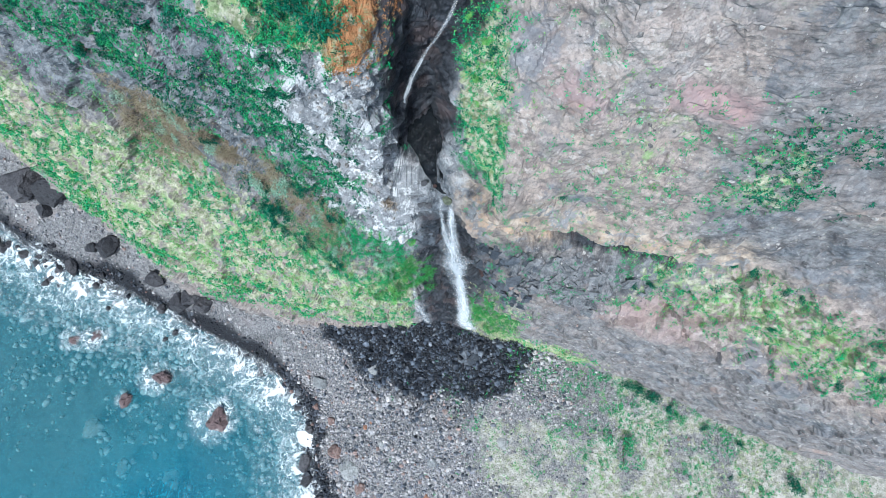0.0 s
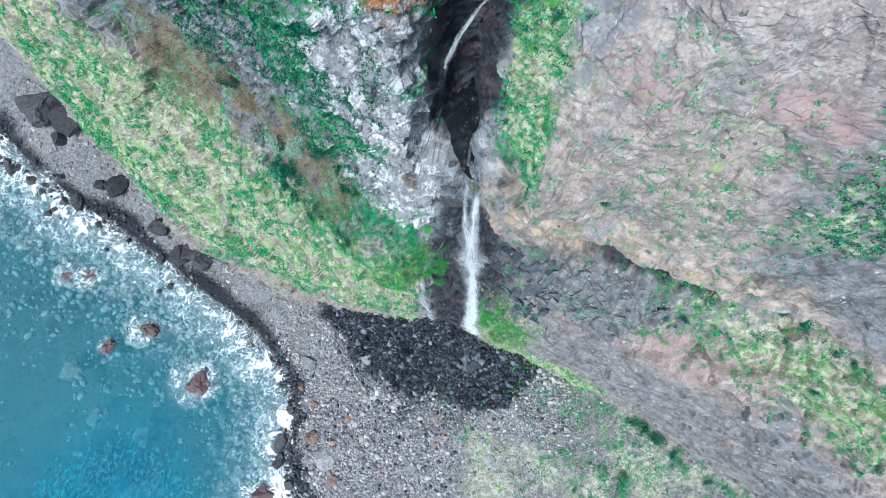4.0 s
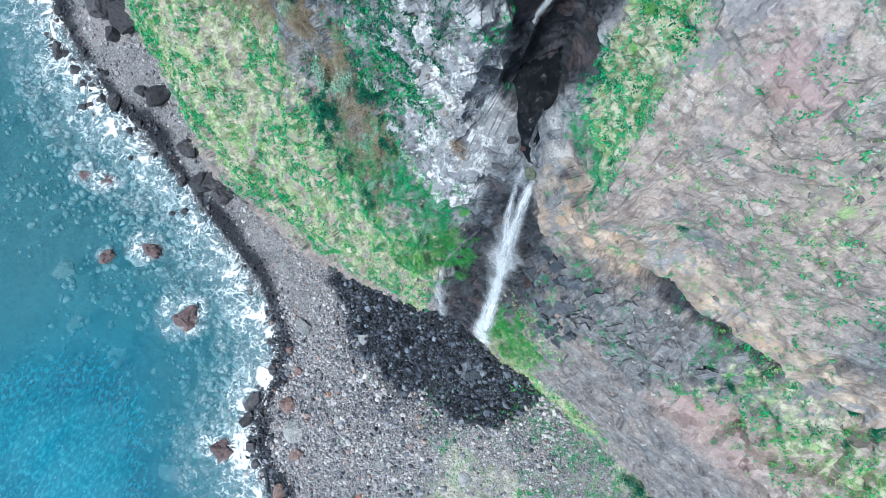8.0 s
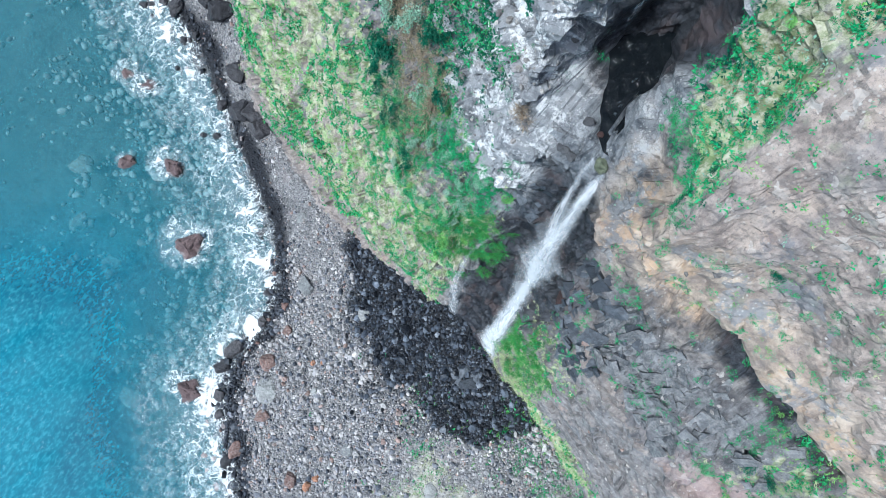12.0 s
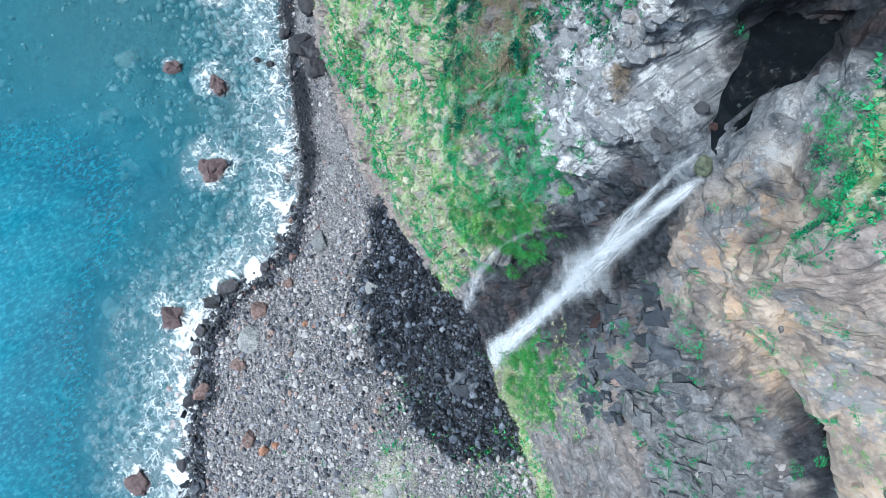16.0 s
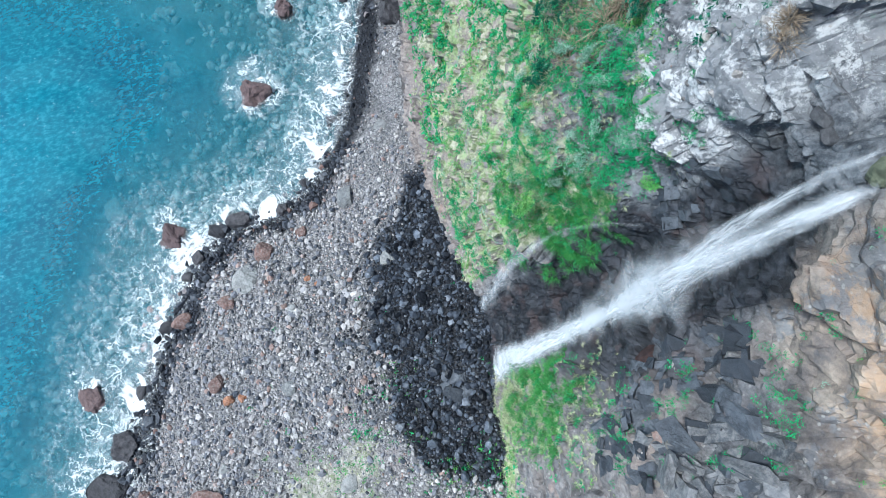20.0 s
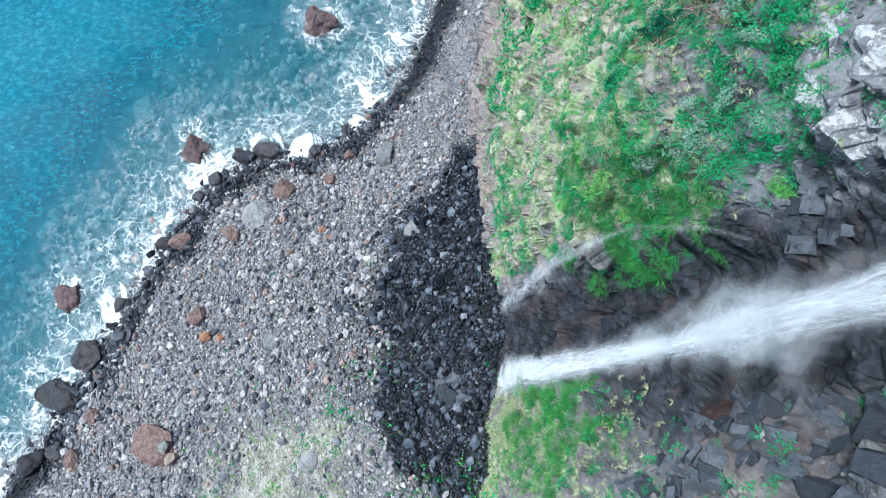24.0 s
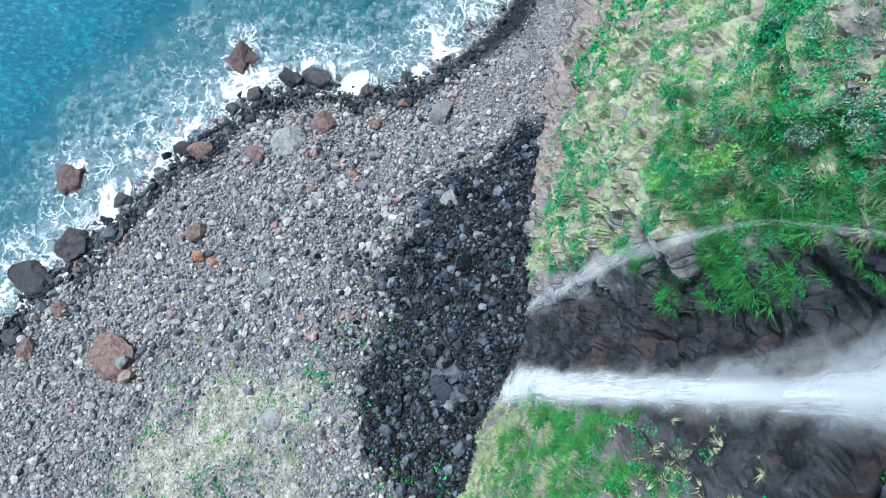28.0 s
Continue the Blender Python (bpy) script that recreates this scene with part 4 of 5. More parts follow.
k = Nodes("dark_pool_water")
# Pale ripple glints are painted into the dark pool colour.
glint = k.band(k.noise(3.2, 6, 0.7, (1.0, 0.6, 1.0), 0.6), 0.61, 0.70, 0, 0.5)
POOL = k.done(k.mix(glint, (0.006, 0.008, 0.010), (0.10, 0.12, 0.135)), 0.12, k.bump(k.noise(3.0, 5, 0.65, None, 0.5), 0.5, 0.2), 0.4)
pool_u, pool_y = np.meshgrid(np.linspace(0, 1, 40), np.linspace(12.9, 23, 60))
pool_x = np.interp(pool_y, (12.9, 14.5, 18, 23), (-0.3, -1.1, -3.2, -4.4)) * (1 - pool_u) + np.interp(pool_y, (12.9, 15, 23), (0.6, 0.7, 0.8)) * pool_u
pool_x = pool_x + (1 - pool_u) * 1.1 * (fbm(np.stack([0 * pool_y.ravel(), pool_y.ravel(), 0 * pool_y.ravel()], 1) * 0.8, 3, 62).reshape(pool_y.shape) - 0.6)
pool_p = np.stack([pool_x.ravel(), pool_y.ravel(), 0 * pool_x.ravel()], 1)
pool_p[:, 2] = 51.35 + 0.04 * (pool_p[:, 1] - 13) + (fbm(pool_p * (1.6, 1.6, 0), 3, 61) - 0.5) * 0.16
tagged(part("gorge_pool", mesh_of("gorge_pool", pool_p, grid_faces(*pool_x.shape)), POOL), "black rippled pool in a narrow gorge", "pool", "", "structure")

# ---- boulders ----
def ball_of(fine):
    bm = bmesh.new()
    bmesh.ops.create_icosphere(bm, subdivisions=fine, radius=1.0)
    v, f = np.array([q.co[:] for q in bm.verts]), np.array([[q.index for q in face.verts] for face in bm.faces])
    bm.free()
    return v, f


BALL_V, BALL_F = ball_of(4)
SMALL_V, SMALL_F = ball_of(3)


def boulder(x, y, r, material, label, z=None, squash=0.7, name="boulder", cuts=9, group="", worn=0.45):
    """A worn rock with broken flat sides, bedded in what it lies on."""
    seed = RNG.uniform(0, 90, 3)
    ball, faces = (BALL_V, BALL_F) if r > 1.3 else (SMALL_V, SMALL_F)
    v = ball * RNG.uniform((1.0, 0.72, 0.9), (1.35, 1.0, 1.15))
    for _ in range(cuts):
        n = RNG.normal(size=3)
        n /= np.linalg.norm(n)
        v = v - np.maximum((v @ n) - RNG.uniform(0.5, 0.92), 0)[:, None] * n * 0.96
    v = v * (1 + worn * (fbm(v * 1.6 + seed, 4, 71) - 0.5) + 0.24 * (fbm(v * 4.5 + seed, 4, 72) - 0.5))[:, None]
    a = RNG.uniform(0, 6.28)
    v = v @ np.array([(math.cos(a), -math.sin(a), 0), (math.sin(a), math.cos(a), 0), (0, 0, 1)])
    v = v * (r, r, r * squash)
    base = float(beach_height(np.array([x]), np.array([y]))[0]) if z is None else z
    ob = part(name, mesh_of(name, v, faces, False), material)
    ob.location = (x, y, base + r * squash * 0.35)
    return tagged(ob, label, "boulder", group)


for x, y, r in ((-5.1, -23.4, 1.1), (-12.9, -26.1, 1.15), (-16.9, -15.0, 1.15), (-13.0, -20.4, 0.9), (3.3, -34.7, 0.85), (7.1, -36.3, 0.9), (12.0, -38.3, 0.9), (-17.7, -10.6, 0.75)):
    boulder(x, y, r, RED_STONE, "rounded red-brown boulder on grey shingle", group="boulders on the beach")
for x, y, r in ((-2.9, -22.7, 0.7), (-2.7, -21.2, 0.55), (-12.2, -11.2, 0.4), (-11.2, -10.3, 0.38)):
    boulder(x, y, r, RUST_STONE, "small rust-orange boulder on grey shingle", group="boulders on the beach")
big = boulder(6.4, -26.7, 2.3, RED_STONE, "large flat-topped red boulder bedded in shingle", squash=0.45)
boulder(7.4, -25.3, 0.7, TAN_STONE, "pale tan boulder leaning on a red boulder", z=5.6)
boulder(6.4, -26.0, 0.6, SLAB_STONE, "small grey boulder on a red boulder", z=5.6)
for x, y, r in ((-19.7, -4.6, 1.5), (-14.6, -17.7, 1.6), (3.6, -25.0, 0.7), (-9.3, -13.6, 0.7), (-1.8, -15.9, 0.8), (8.7, -12.9, 0.9), (-10.8, -2.4, 0.9), (-26.3, 2.1, 0.9)):
    boulder(x, y, r, SLAB_STONE, "flat grey slab lying on shingle", squash=0.4, group="boulders on the beach", worn=0.25)
for x, y, r in ((-21.9, -16.8, 1.5), (-21.6, -19.7, 1.2), (-13.1, -27.8, 0.95), (-2.6, -36.1, 1.8), (1.1, -38.8, 1.95), (-7.5, -32.7, 1.0), (7.0, -40.9, 1.4), (6.5, -38.5, 1.0), (10.2, -38.0, 1.3),
                (-21.4, -11.7, 1.0), (-23.5, -8.5, 0.8), (-19.4, -22.3, 0.9), (-17.6, -24.3, 0.8), (-26.4, -6.4, 0.7), (-30.0, -3.0, 0.7), (-24.3, -12.4, 0.8)):
    boulder(x, y, r, BLACK_STONE, "dark wet boulder at the waterline", z=min(0.6, float(beach_height(np.array([x]), np.array([y]))[0])), group="boulders at the waterline")
for x, y, r in ((3.1, 0.1, 0.85), (4.4, -0.7, 0.9), (3.5, -1.3, 0.7), (4.7, 0.5, 0.65), (2.6, -0.9, 0.5)):
    boulder(x, y, r * 1.25, SLATE, "flat wet slate-grey slab below the waterfall", squash=0.35, worn=0.2, cuts=18, group="slabs below the waterfall")
for x, y, r in ((-36.1, -10.8, 2.15), (-51.4, -7.3, 1.3), (-46.0, -3.8, 1.5), (-60.8, 2.3, 1.1), (-57.0, 3.0, 1.1), (-23.1, -24.8, 1.55), (-8.6, -37.8, 1.7)):
    boulder(x, y, r, SEA_STONE, "reddish rock standing out of the sea in foam", z=-0.35, name="sea_rock", group="rocks in the sea", cuts=12, worn=1.1)
for x, y, r in ((-70.1, 27.7, 3.8), (-64.1, 26.5, 3.4), (-66.3, 23.6, 1.6), (-55.0, 17.2, 2.5), (-58.2, 17.2, 1.3), (-62.2, 14.3, 1.5), (-68.7, 14.9, 1.0), (-66.7, 12.6, 0.8), (-57.9, 11.2, 0.85), (-56.8, 13.0, 0.7),
                (-65.3, 17.8, 0.7), (-43.1, 8.4, 2.2), (-39.0, 7.9, 2.0), (-41.0, 9.4, 2.4), (-47.0, 12.0, 1.8)):
    boulder(x, y, r, BLACK_STONE, "black basalt boulder at the foot of the cliff", squash=0.85, group="boulders below the cliff", cuts=26, worn=0.3)
for x, y, r in ((-33.9, -37.8, 2.1), (-31.0, -36.3, 2.7), (-28.7, -31.2, 1.7), (-25.8, -39.4, 1.5), (-44, -20, 1.8), (-52, -18, 1.6), (-40, -26, 1.6), (-58, -12, 1.8), (-48, -32, 1.5)):
    boulder(x, y, r, BED_BROWN, "brownish round boulder under clear sea water", z=-2.6, squash=0.55, name="sunken_boulder", group="boulders under water")
boulder(0.15, 12.5, 0.42, MOSSY, "rounded mossy boulder splitting the stream", z=50.75, squash=0.9, cuts=4)
boulder(4.0, 8.3, 0.9, DARK_RED, "red-brown block of rock beside the waterfall", z=39.6, squash=0.6, name="rock_slab", cuts=14, worn=0.2)
boulder(-0.75, 13.5, 0.22, DARK_RED, "small brown boulder in the stream", z=51.25, worn=0.2)
for x, y, z, r in ((-1.9, 12.4, 49.9, 0.45), (-1.3, 12.2, 50.0, 0.38), (-1.7, 13.9, 51.0, 0.35), (-0.2, 14.2, 51.1, 0.22)):
    boulder(x, y, r, WET_GREY, "grey slab beside the gorge pool", z=z, squash=0.55, name="rock_slab", cuts=22, worn=0.15)

for _ in range(26):
    x = RNG.uniform(-78, -44)
    y = float(np.interp(x, SHORE[:, 0], SHORE[:, 1])) + RNG.uniform(-4.0, 1.5)
    boulder(x, y, 0.45 + 0.8 * RNG.random() ** 2, BLACK_STONE, "black basalt boulder standing in white surf", z=RNG.uniform(-0.1, 0.3), squash=0.8, group="boulders in the surf", cuts=20, worn=0.3)

# pale stones on the sea bed
sx, sy = RNG.uniform(-80, 12, 22000), RNG.uniform(-60, 24, 22000)
sd = shore_distance(sx, sy)
ok = (sd < -1.8) & (sd > -42) & (RNG.random(len(sx)) < np.exp(sd / 10) * 1.3) & (fbm(np.stack([sx, sy, 0 * sx], 1) * (0.12, 0.12, 0), 3, 81) > 0.40)
sx, sy = sx[ok], sy[ok]
ss = 0.6 + 1.3 * RNG.random(len(sx)) ** 2
stone_field("sea_bed_stones", sx, sy, np.maximum(beach_height(sx, sy), -1.25) + ss * 0.05, ss, PALE_BED, "pale pinkish stones on the sea bed", True)


# ---- plants ----
def leaf_clump(leaves, long=0.34, wide=0.2, spread=0.55, flat=0.7):
    """Quads of one small plant, leaves pointing out of a low dome; up is z. Returns vertices and faces."""
    d = RNG.normal(size=(leaves, 3))
    d[:, 2] = np.abs(d[:, 2]) + 0.25
    d /= np.linalg.norm(d, axis=1, keepdims=True)
    base = d * (spread * RNG.uniform(0.35, 1.0, (leaves, 1))) * (1, 1, flat)
    side = np.cross(d, RNG.normal(size=(leaves, 3)))
    side /= np.linalg.norm(side, axis=1, keepdims=True)
    tip = d + (0, 0, -0.35) + RNG.normal(size=(leaves, 3)) * 0.25
    s = RNG.uniform(0.6, 1.2, (leaves, 1))
    tri = np.stack([base + side * wide * s / 2, base + tip * long * s, base - side * wide * s / 2], 1)
    return tri.reshape(-1, 3), np.arange(leaves * 3).reshape(-1, 3)


def grass_tuft(blades, high=0.7):
    """Narrow blades of grass that bend over; up is z."""
    a = RNG.uniform(0, 6.28, blades)
    d = np.stack([np.cos(a), np.sin(a), 0 * a], 1)
    side = np.stack([-np.sin(a), np.cos(a), 0 * a], 1) * 0.05
    base = d * RNG.uniform(0, 0.22, (blades, 1))
    h = RNG.uniform(0.5, 1.0, (blades, 1)) * high
    mid = base + d * h * 0.3 + (0, 0, 0.6) * h
    tip = base + d * h * 0.9 + (0, 0, 0.55) * h
    tri = np.stack([base - side * 0.7, base + side * 0.7, 0.5 * (mid + tip)], 1)
    return tri.reshape(-1, 3), np.arange(blades * 3).reshape(-1, 3)


def frames_along(up):
    """Matrices whose z lies along up, turned at random about it."""
    r = RNG.normal(size=up.shape)
    x = np.cross(r, up)
    x /= np.linalg.norm(x, axis=1, keepdims=True)
    return np.stack([x, np.cross(up, x), up], 2)


def scatter(name, shapes, at, up, size, material, label, category="plants"):
    """Sets small plants at places, as one object."""
    verts, faces, count = [], [], 0
    kind = RNG.integers(0, len(shapes), len(at))
    m = frames_along(up)
    for k, (v, f) in enumerate(shapes):
        pick = np.flatnonzero(kind == k)
        w = np.einsum("nij,vj->nvi", m[pick], v) * size[pick, None, None] + at[pick, None]
        verts.append(w.reshape(-1, 3))
        faces.append((f[None] + (np.arange(len(pick)) * len(v))[:, None, None]).reshape(-1, f.shape[1]) + count)
        count += w.shape[0] * w.shape[1]
    ob = part(name, mesh_of(name, np.concatenate(verts), np.concatenate(faces), False), material)
    return tagged(ob, label, category, "", "stuff")


# places on the cliff, evenly spread over its area
quad_a = SHEET[:-1, :-1]
area = np.linalg.norm(np.cross(SHEET[:-1, 1:] - quad_a, SHEET[1:, :-1] - quad_a), axis=-1)
mid_x, mid_z = quad_a[..., 0], quad_a[..., 2]
area = np.where((mid_x > -62) & (mid_x < 50) & (mid_z > 4) & (mid_z < 78) & (quad_a[..., 1] < 45), area, 0)
RATE = 30.0
n_try = int(area.sum() * RATE)
cum = np.cumsum(area.ravel())
pickn = np.searchsorted(cum, RNG.uniform(0, cum[-1], n_try))
ri, ci = np.unravel_index(pickn, area.shape)
uv = RNG.random((n_try, 2, 1))
P = quad_a[ri, ci] + (SHEET[ri, ci + 1] - quad_a[ri, ci]) * uv[:, 0] + (SHEET[ri + 1, ci] - quad_a[ri, ci]) * uv[:, 1]
N = NORMAL[ri, ci]
X, Y, Z = P.T
LUCK = RNG.random(n_try) * RATE
pn, pm, pf = fbm(P * 0.32, 3, 91), fbm(P * 0.32 + 40, 3, 92), fbm(P * 1.1, 3, 93)
west_face = zone(Z, 9, 41, 2) * (1 - step(-4.6, -3.2, X - (Z - 30) * 0.03))
low = step(8, 20, Z)
crev_z = np.interp(X, (-42, -30, -22, -18, -14, -10), (41, 40, 44.5, 44, 42.5, 41))
crevice = np.exp(-(((Z - crev_z) / 3.8) ** 2)) * zone(X, -34, -10.5, 2)
thick_w = zone(X, -13, -3.8, 1.5) * zone(Z, 33, 44, 1.5)
dark_w = zone(X, -20, -9.5, 1.5) * np.maximum(zone(Z - crev_z, -7, -3.5, 1.2), zone(Z - crev_z, 2.0, 4.5, 1.0) * zone(X, -14, -9.5, 1))
upper_w = zone(Z, 46, 76, 2) * (1 - step(-9, -5, X))
butt = zone(X, -9, -3.5, 1) * zone(Z, 43, 66, 2)
plateau = step(66.2, 67.2, Z) * zone(X, -22, -2.6, 0.6)
strip = zone(X, 3.6, 8.6, 1.6) * zone(Z, 9, 37, 2)
foot = zone(X, 7, 21, 2.5) * zone(Z, 8, 17, 4)
bank = zone(X, 0.9, 4.2, 0.6) * zone(Z, 54.5, 67, 1) * (Y < 21)
shelf = zone(X, 15, 50, 2) * zone(Z, 42.8, 47, 0.8)
patch_e = zone(X, 18.5, 25, 1.5) * zone(Z, 57, 66, 2)
mottle = zone(X, 10, 16, 2) * zone(Z, 56, 66, 2)
speck = zone(X, 3, 22, 1.5) * zone(Z, 49, 68, 2)
slabs = zone(X, 4, 20, 2) * zone(Z, 42, 48, 1)
moss = zone(X, -4.2, -1.5, 0.4) * zone(Z, 28, 39, 2)
green = 9 * west_face * low * step(0.45, 0.54, pn) * step(0.38, 0.5, pf) + 14 * thick_w * step(0.36, 0.45, pf) + 11 * upper_w * step(0.45, 0.51, pn) + 8 * butt * step(0.53, 0.58, pn) + 12 * plateau * step(0.36, 0.46, pm) * (1 - 0.8 * zone(X, -6.2, -2.4, 0.4))
green += 4.5 * strip * step(0.50, 0.57, pf) * step(14, 26, Z) + 2 * foot * step(0.50, 0.58, pf) + 13 * bank * step(0.49, 0.55, pn) + 8 * shelf * step(0.45, 0.53, pf) + 5 * patch_e * step(0.45, 0.55, pn) + 2 * mottle * step(0.5, 0.6, pf)
green += 3.6 * speck * step(0.54, 0.60, pf) + 3.6 * slabs * step(0.53, 0.58, pf) + 4 * zone(X, 3.4, 8.5, 0.6) * zone(Z, 36, 46.5, 1) * step(0.55, 0.60, pf) + 5 * moss * step(0.53, 0.58, pf)
lime = 2.6 * speck * step(0.55, 0.60, 1 - pf) * step(0.44, 0.54, pm) + 3 * strip * (1 - step(16, 26, Z)) * step(0.48, 0.54, pf) + 6.5 * west_face * low * step(0.46, 0.56, pm) * step(0.42, 0.52, pf) + 3 * strip * step(0.52, 0.58, pm) + 4 * foot * step(0.44, 0.54, pm) + 6 * bank * step(0.48, 0.56, pm) + 8 * shelf * step(0.42, 0.52, pm) + 2 * mottle * step(0.48, 0.58, pm) + 2 * upper_w * step(0.56, 0.62, pm) + 9 * thick_w * step(0.49, 0.55, pm) * step(0.40, 0.5, 1 - pf)
deep = 8 * dark_w * step(0.36, 0.46, pf) + 10 * upper_w * step(0.48, 0.54, pm) + 4 * plateau * step(0.50, 0.58, pn) * (X < -5) + 4 * bank * step(0.54, 0.60, pn) + 3 * shelf * step(0.58, 0.64, pn) * step(0.5, 0.6, pf) + 2 * thick_w * step(0.54, 0.60, pm) + 6 * zone(X, 19.5, 27, 1.5) * zone(Z, 58, 67, 2) * step(0.49, 0.55, pn)
silver = 4 * zone(X, -22, -4, 2) * zone(Z, 18, 38, 2) * step(0.52, 0.60, 1 - pn) * step(0.46, 0.55, pf) + 1.6 * speck * step(0.54, 0.62, 1 - pf) + 1.5 * bank + 1.5 * butt * step(0.56, 0.62, pm) + 3.5 * thick_w * step(0.50, 0.57, 1 - pm)
straw = 2.2 * west_face * step(0.42, 0.60, 1 - pn * 0.6 - pm * 0.4) + 3 * foot + 9 * strip * (1 - 0.5 * step(18, 28, Z)) + 1.2 * shelf + 0.8 * mottle + 5 * thick_w * step(0.5, 0.58, 1 - pf) + 1.0 * plateau
twig = 12 * crevice * step(0.28, 0.40, pm)
heath = 18 * step(65.8, 66.6, Z) * zone(X, -6.4, -2.0, 0.5) * (Y < 30) * step(0.25, 0.4, pm)
up = N * 0.75 + (0, 0, 0.5)
up /= np.linalg.norm(up, axis=1, keepdims=True)
brow = zone(X, -8.0, -3.0, 0.8) * zone(Z - 0.5 * (X + 5), 32, 38.5, 1.2)
hang = 9 * zone(X, 3.4, 6.6, 0.5) * zone(Z, 19, 35, 2) * step(0.49, 0.54, pm) * step(0.40, 0.48, pf) + 5 * strip * step(0.52, 0.58, pm) * step(16, 27, Z) + 9 * brow * step(0.48, 0.54, pm) + 14 * moss * step(0.52, 0.57, pf)
hang_dry = 10 * brow * step(0.46, 0.52, 1 - pm) + 6 * zone(X, 5, 8.4, 0.8) * zone(Z, 12, 30, 2) * step(0.50, 0.56, 1 - pm)
HANGING = [leaf_clump(44, 0.95, 0.04, 0.4, 1.0) for _ in range(5)]
CLUMPS = [leaf_clump(11, 0.34, 0.29, 0.5, 0.75) for _ in range(6)]
FINE = [leaf_clump(46, 0.15, 0.125, 0.55, 0.75) for _ in range(6)]
COARSE = [leaf_clump(9, 0.36, 0.30, 0.5, 0.75) for _ in range(6)]
WILD = [leaf_clump(18, 0.7, 0.05, 0.4, 1.0) for _ in range(4)]
TUFTS = [grass_tuft(14) for _ in range(5)]
taken = np.zeros(n_try)
for nm, dens, shp, lo, hi, mt, lb in (
        ("dark_bushes", deep, CLUMPS, 0.5, 1.0, DEEP_LEAF, "dark green shrubs along the cliff crevice"),
        ("dry_brush", twig, WILD, 0.7, 1.3, TWIG, "dry brown brushwood in the cliff crevice"),
        ("heather", heath, CLUMPS, 0.35, 0.6, HEATHER, "orange dry heather on the cliff top"),
        ("hanging_grass", hang, HANGING, 0.45, 0.8, GRASS, "long green grass hanging over wet rock"),
        ("hanging_straw", hang_dry, HANGING, 0.4, 0.75, STRAW, "combed dry grass hanging over the rock"),
        ("green_plants", green, CLUMPS, 0.35, 0.85, LEAF, "bright green plants growing on the cliff"),
        ("lime_plants", lime, CLUMPS, 0.28, 0.6, LIME, "lime green herbs on the cliff"),
        ("silver_plants", silver, CLUMPS, 0.25, 0.55, SILVER, "grey-green succulents on the rock"),
        ("straw_grass", straw, TUFTS, 0.4, 0.75, STRAW, "dry straw-coloured grass on the cliff")):
    hit = (LUCK >= taken) & (LUCK < taken + dens)
    taken = taken + dens
    close = ((X > -17) & (X < 9) & (Z < 44)) | ((X > -6) & (X < 17) & (Z > 40) & (Z < 56))
    sets = ((hit & close, "low_" + nm, FINE), (hit & ~close, nm, COARSE if nm == "dark_bushes" else shp)) if shp is CLUMPS and nm != "heather" else ((hit, nm, shp),)
    for take, full, shapes in sets:
        n = int(take.sum())
        if n < 20:
            continue
        way = up[take] if not nm.startswith("hanging") else np.tile((0.0, -0.35, -0.94), (n, 1)) + N[take] * 0.4
        scatter(full, shapes, P[take], way / np.linalg.norm(way, axis=1, keepdims=True), RNG.uniform(lo, hi, n) * np.interp(Z[take], (18, 33, 45, 60), (1.0, 0.8, 0.6, 0.55)), mt, lb)


# ---- plants on the beach and the talus ----
tx, ty, td = on_beach(60000, -20, 60, -45, 6)
tw = fbm(np.stack([tx, ty, 0 * tx], 1) * (0.25, 0.25, 0), 3, 31) - 0.5
tp = np.stack([tx, ty, 0 * tx], 1)
t1, t2 = fbm(tp * (0.3, 0.3, 0) + 5, 3, 95), fbm(tp * (0.9, 0.9, 0) + 9, 3, 96)
grown = beach_green(tx, ty, tw)
tp[:, 2] = beach_height(tx, ty)
edge_g = np.exp(-(((ty + 0.35 * (tx - 28) + 7) / 3.5) ** 2)) * step(18, 26, tx)
fan_g = zone(tx, 1, 26, 3) * zone(ty + 0.25 * (tx - 10), -13, -5, 2.5)
belt_g = zone(tx, 9.5, 25, 2) * zone(ty + 0.3 * (tx - 15), -5.5, 2.5, 1.0)
dens = RNG.random(len(tx))
flat_up = np.tile((0.0, 0.0, 1.0), (len(tx), 1))
for nm, pr, shp, lo, hi, mt, lb in (
        ("beach_plants", 0.8 * belt_g * step(0.46, 0.53, t2) + 0.5 * grown * step(0.56, 0.62, t1) + 0.9 * edge_g * step(0.42, 0.5, t2) + 0.55 * fan_g * step(0.54, 0.6, t2) + 0.03, CLUMPS, 0.3, 0.7, LEAF, "bright green plants among the scree"),
        ("beach_herbs", 0.7 * belt_g * step(0.46, 0.54, 1 - t2) + 0.85 * grown * step(0.48, 0.56, t2) + 0.35 * fan_g * step(0.5, 0.56, t1), CLUMPS, 0.25, 0.5, LIME, "lime green herbs on the scree"),
        ("beach_grass", 0.35 * grown + 0.45 * grown * step(20, 26, tx) + 0.15 * fan_g, TUFTS, 0.4, 0.8, STRAW, "dry pale grass on the scree")):
    take = dens < np.clip(pr, 0, 1) * 0.55 * (td > 12)
    take &= (RNG.random(len(tx)) < 0.75)
    dens = np.where(take, 2, dens)
    if nm == "beach_plants":
        take &= (pr > 0.05) | (RNG.random(len(tx)) < 0.25)
    scatter(nm, shp, tp[take], flat_up[take], RNG.uniform(lo, hi, int(take.sum())), mt, lb)


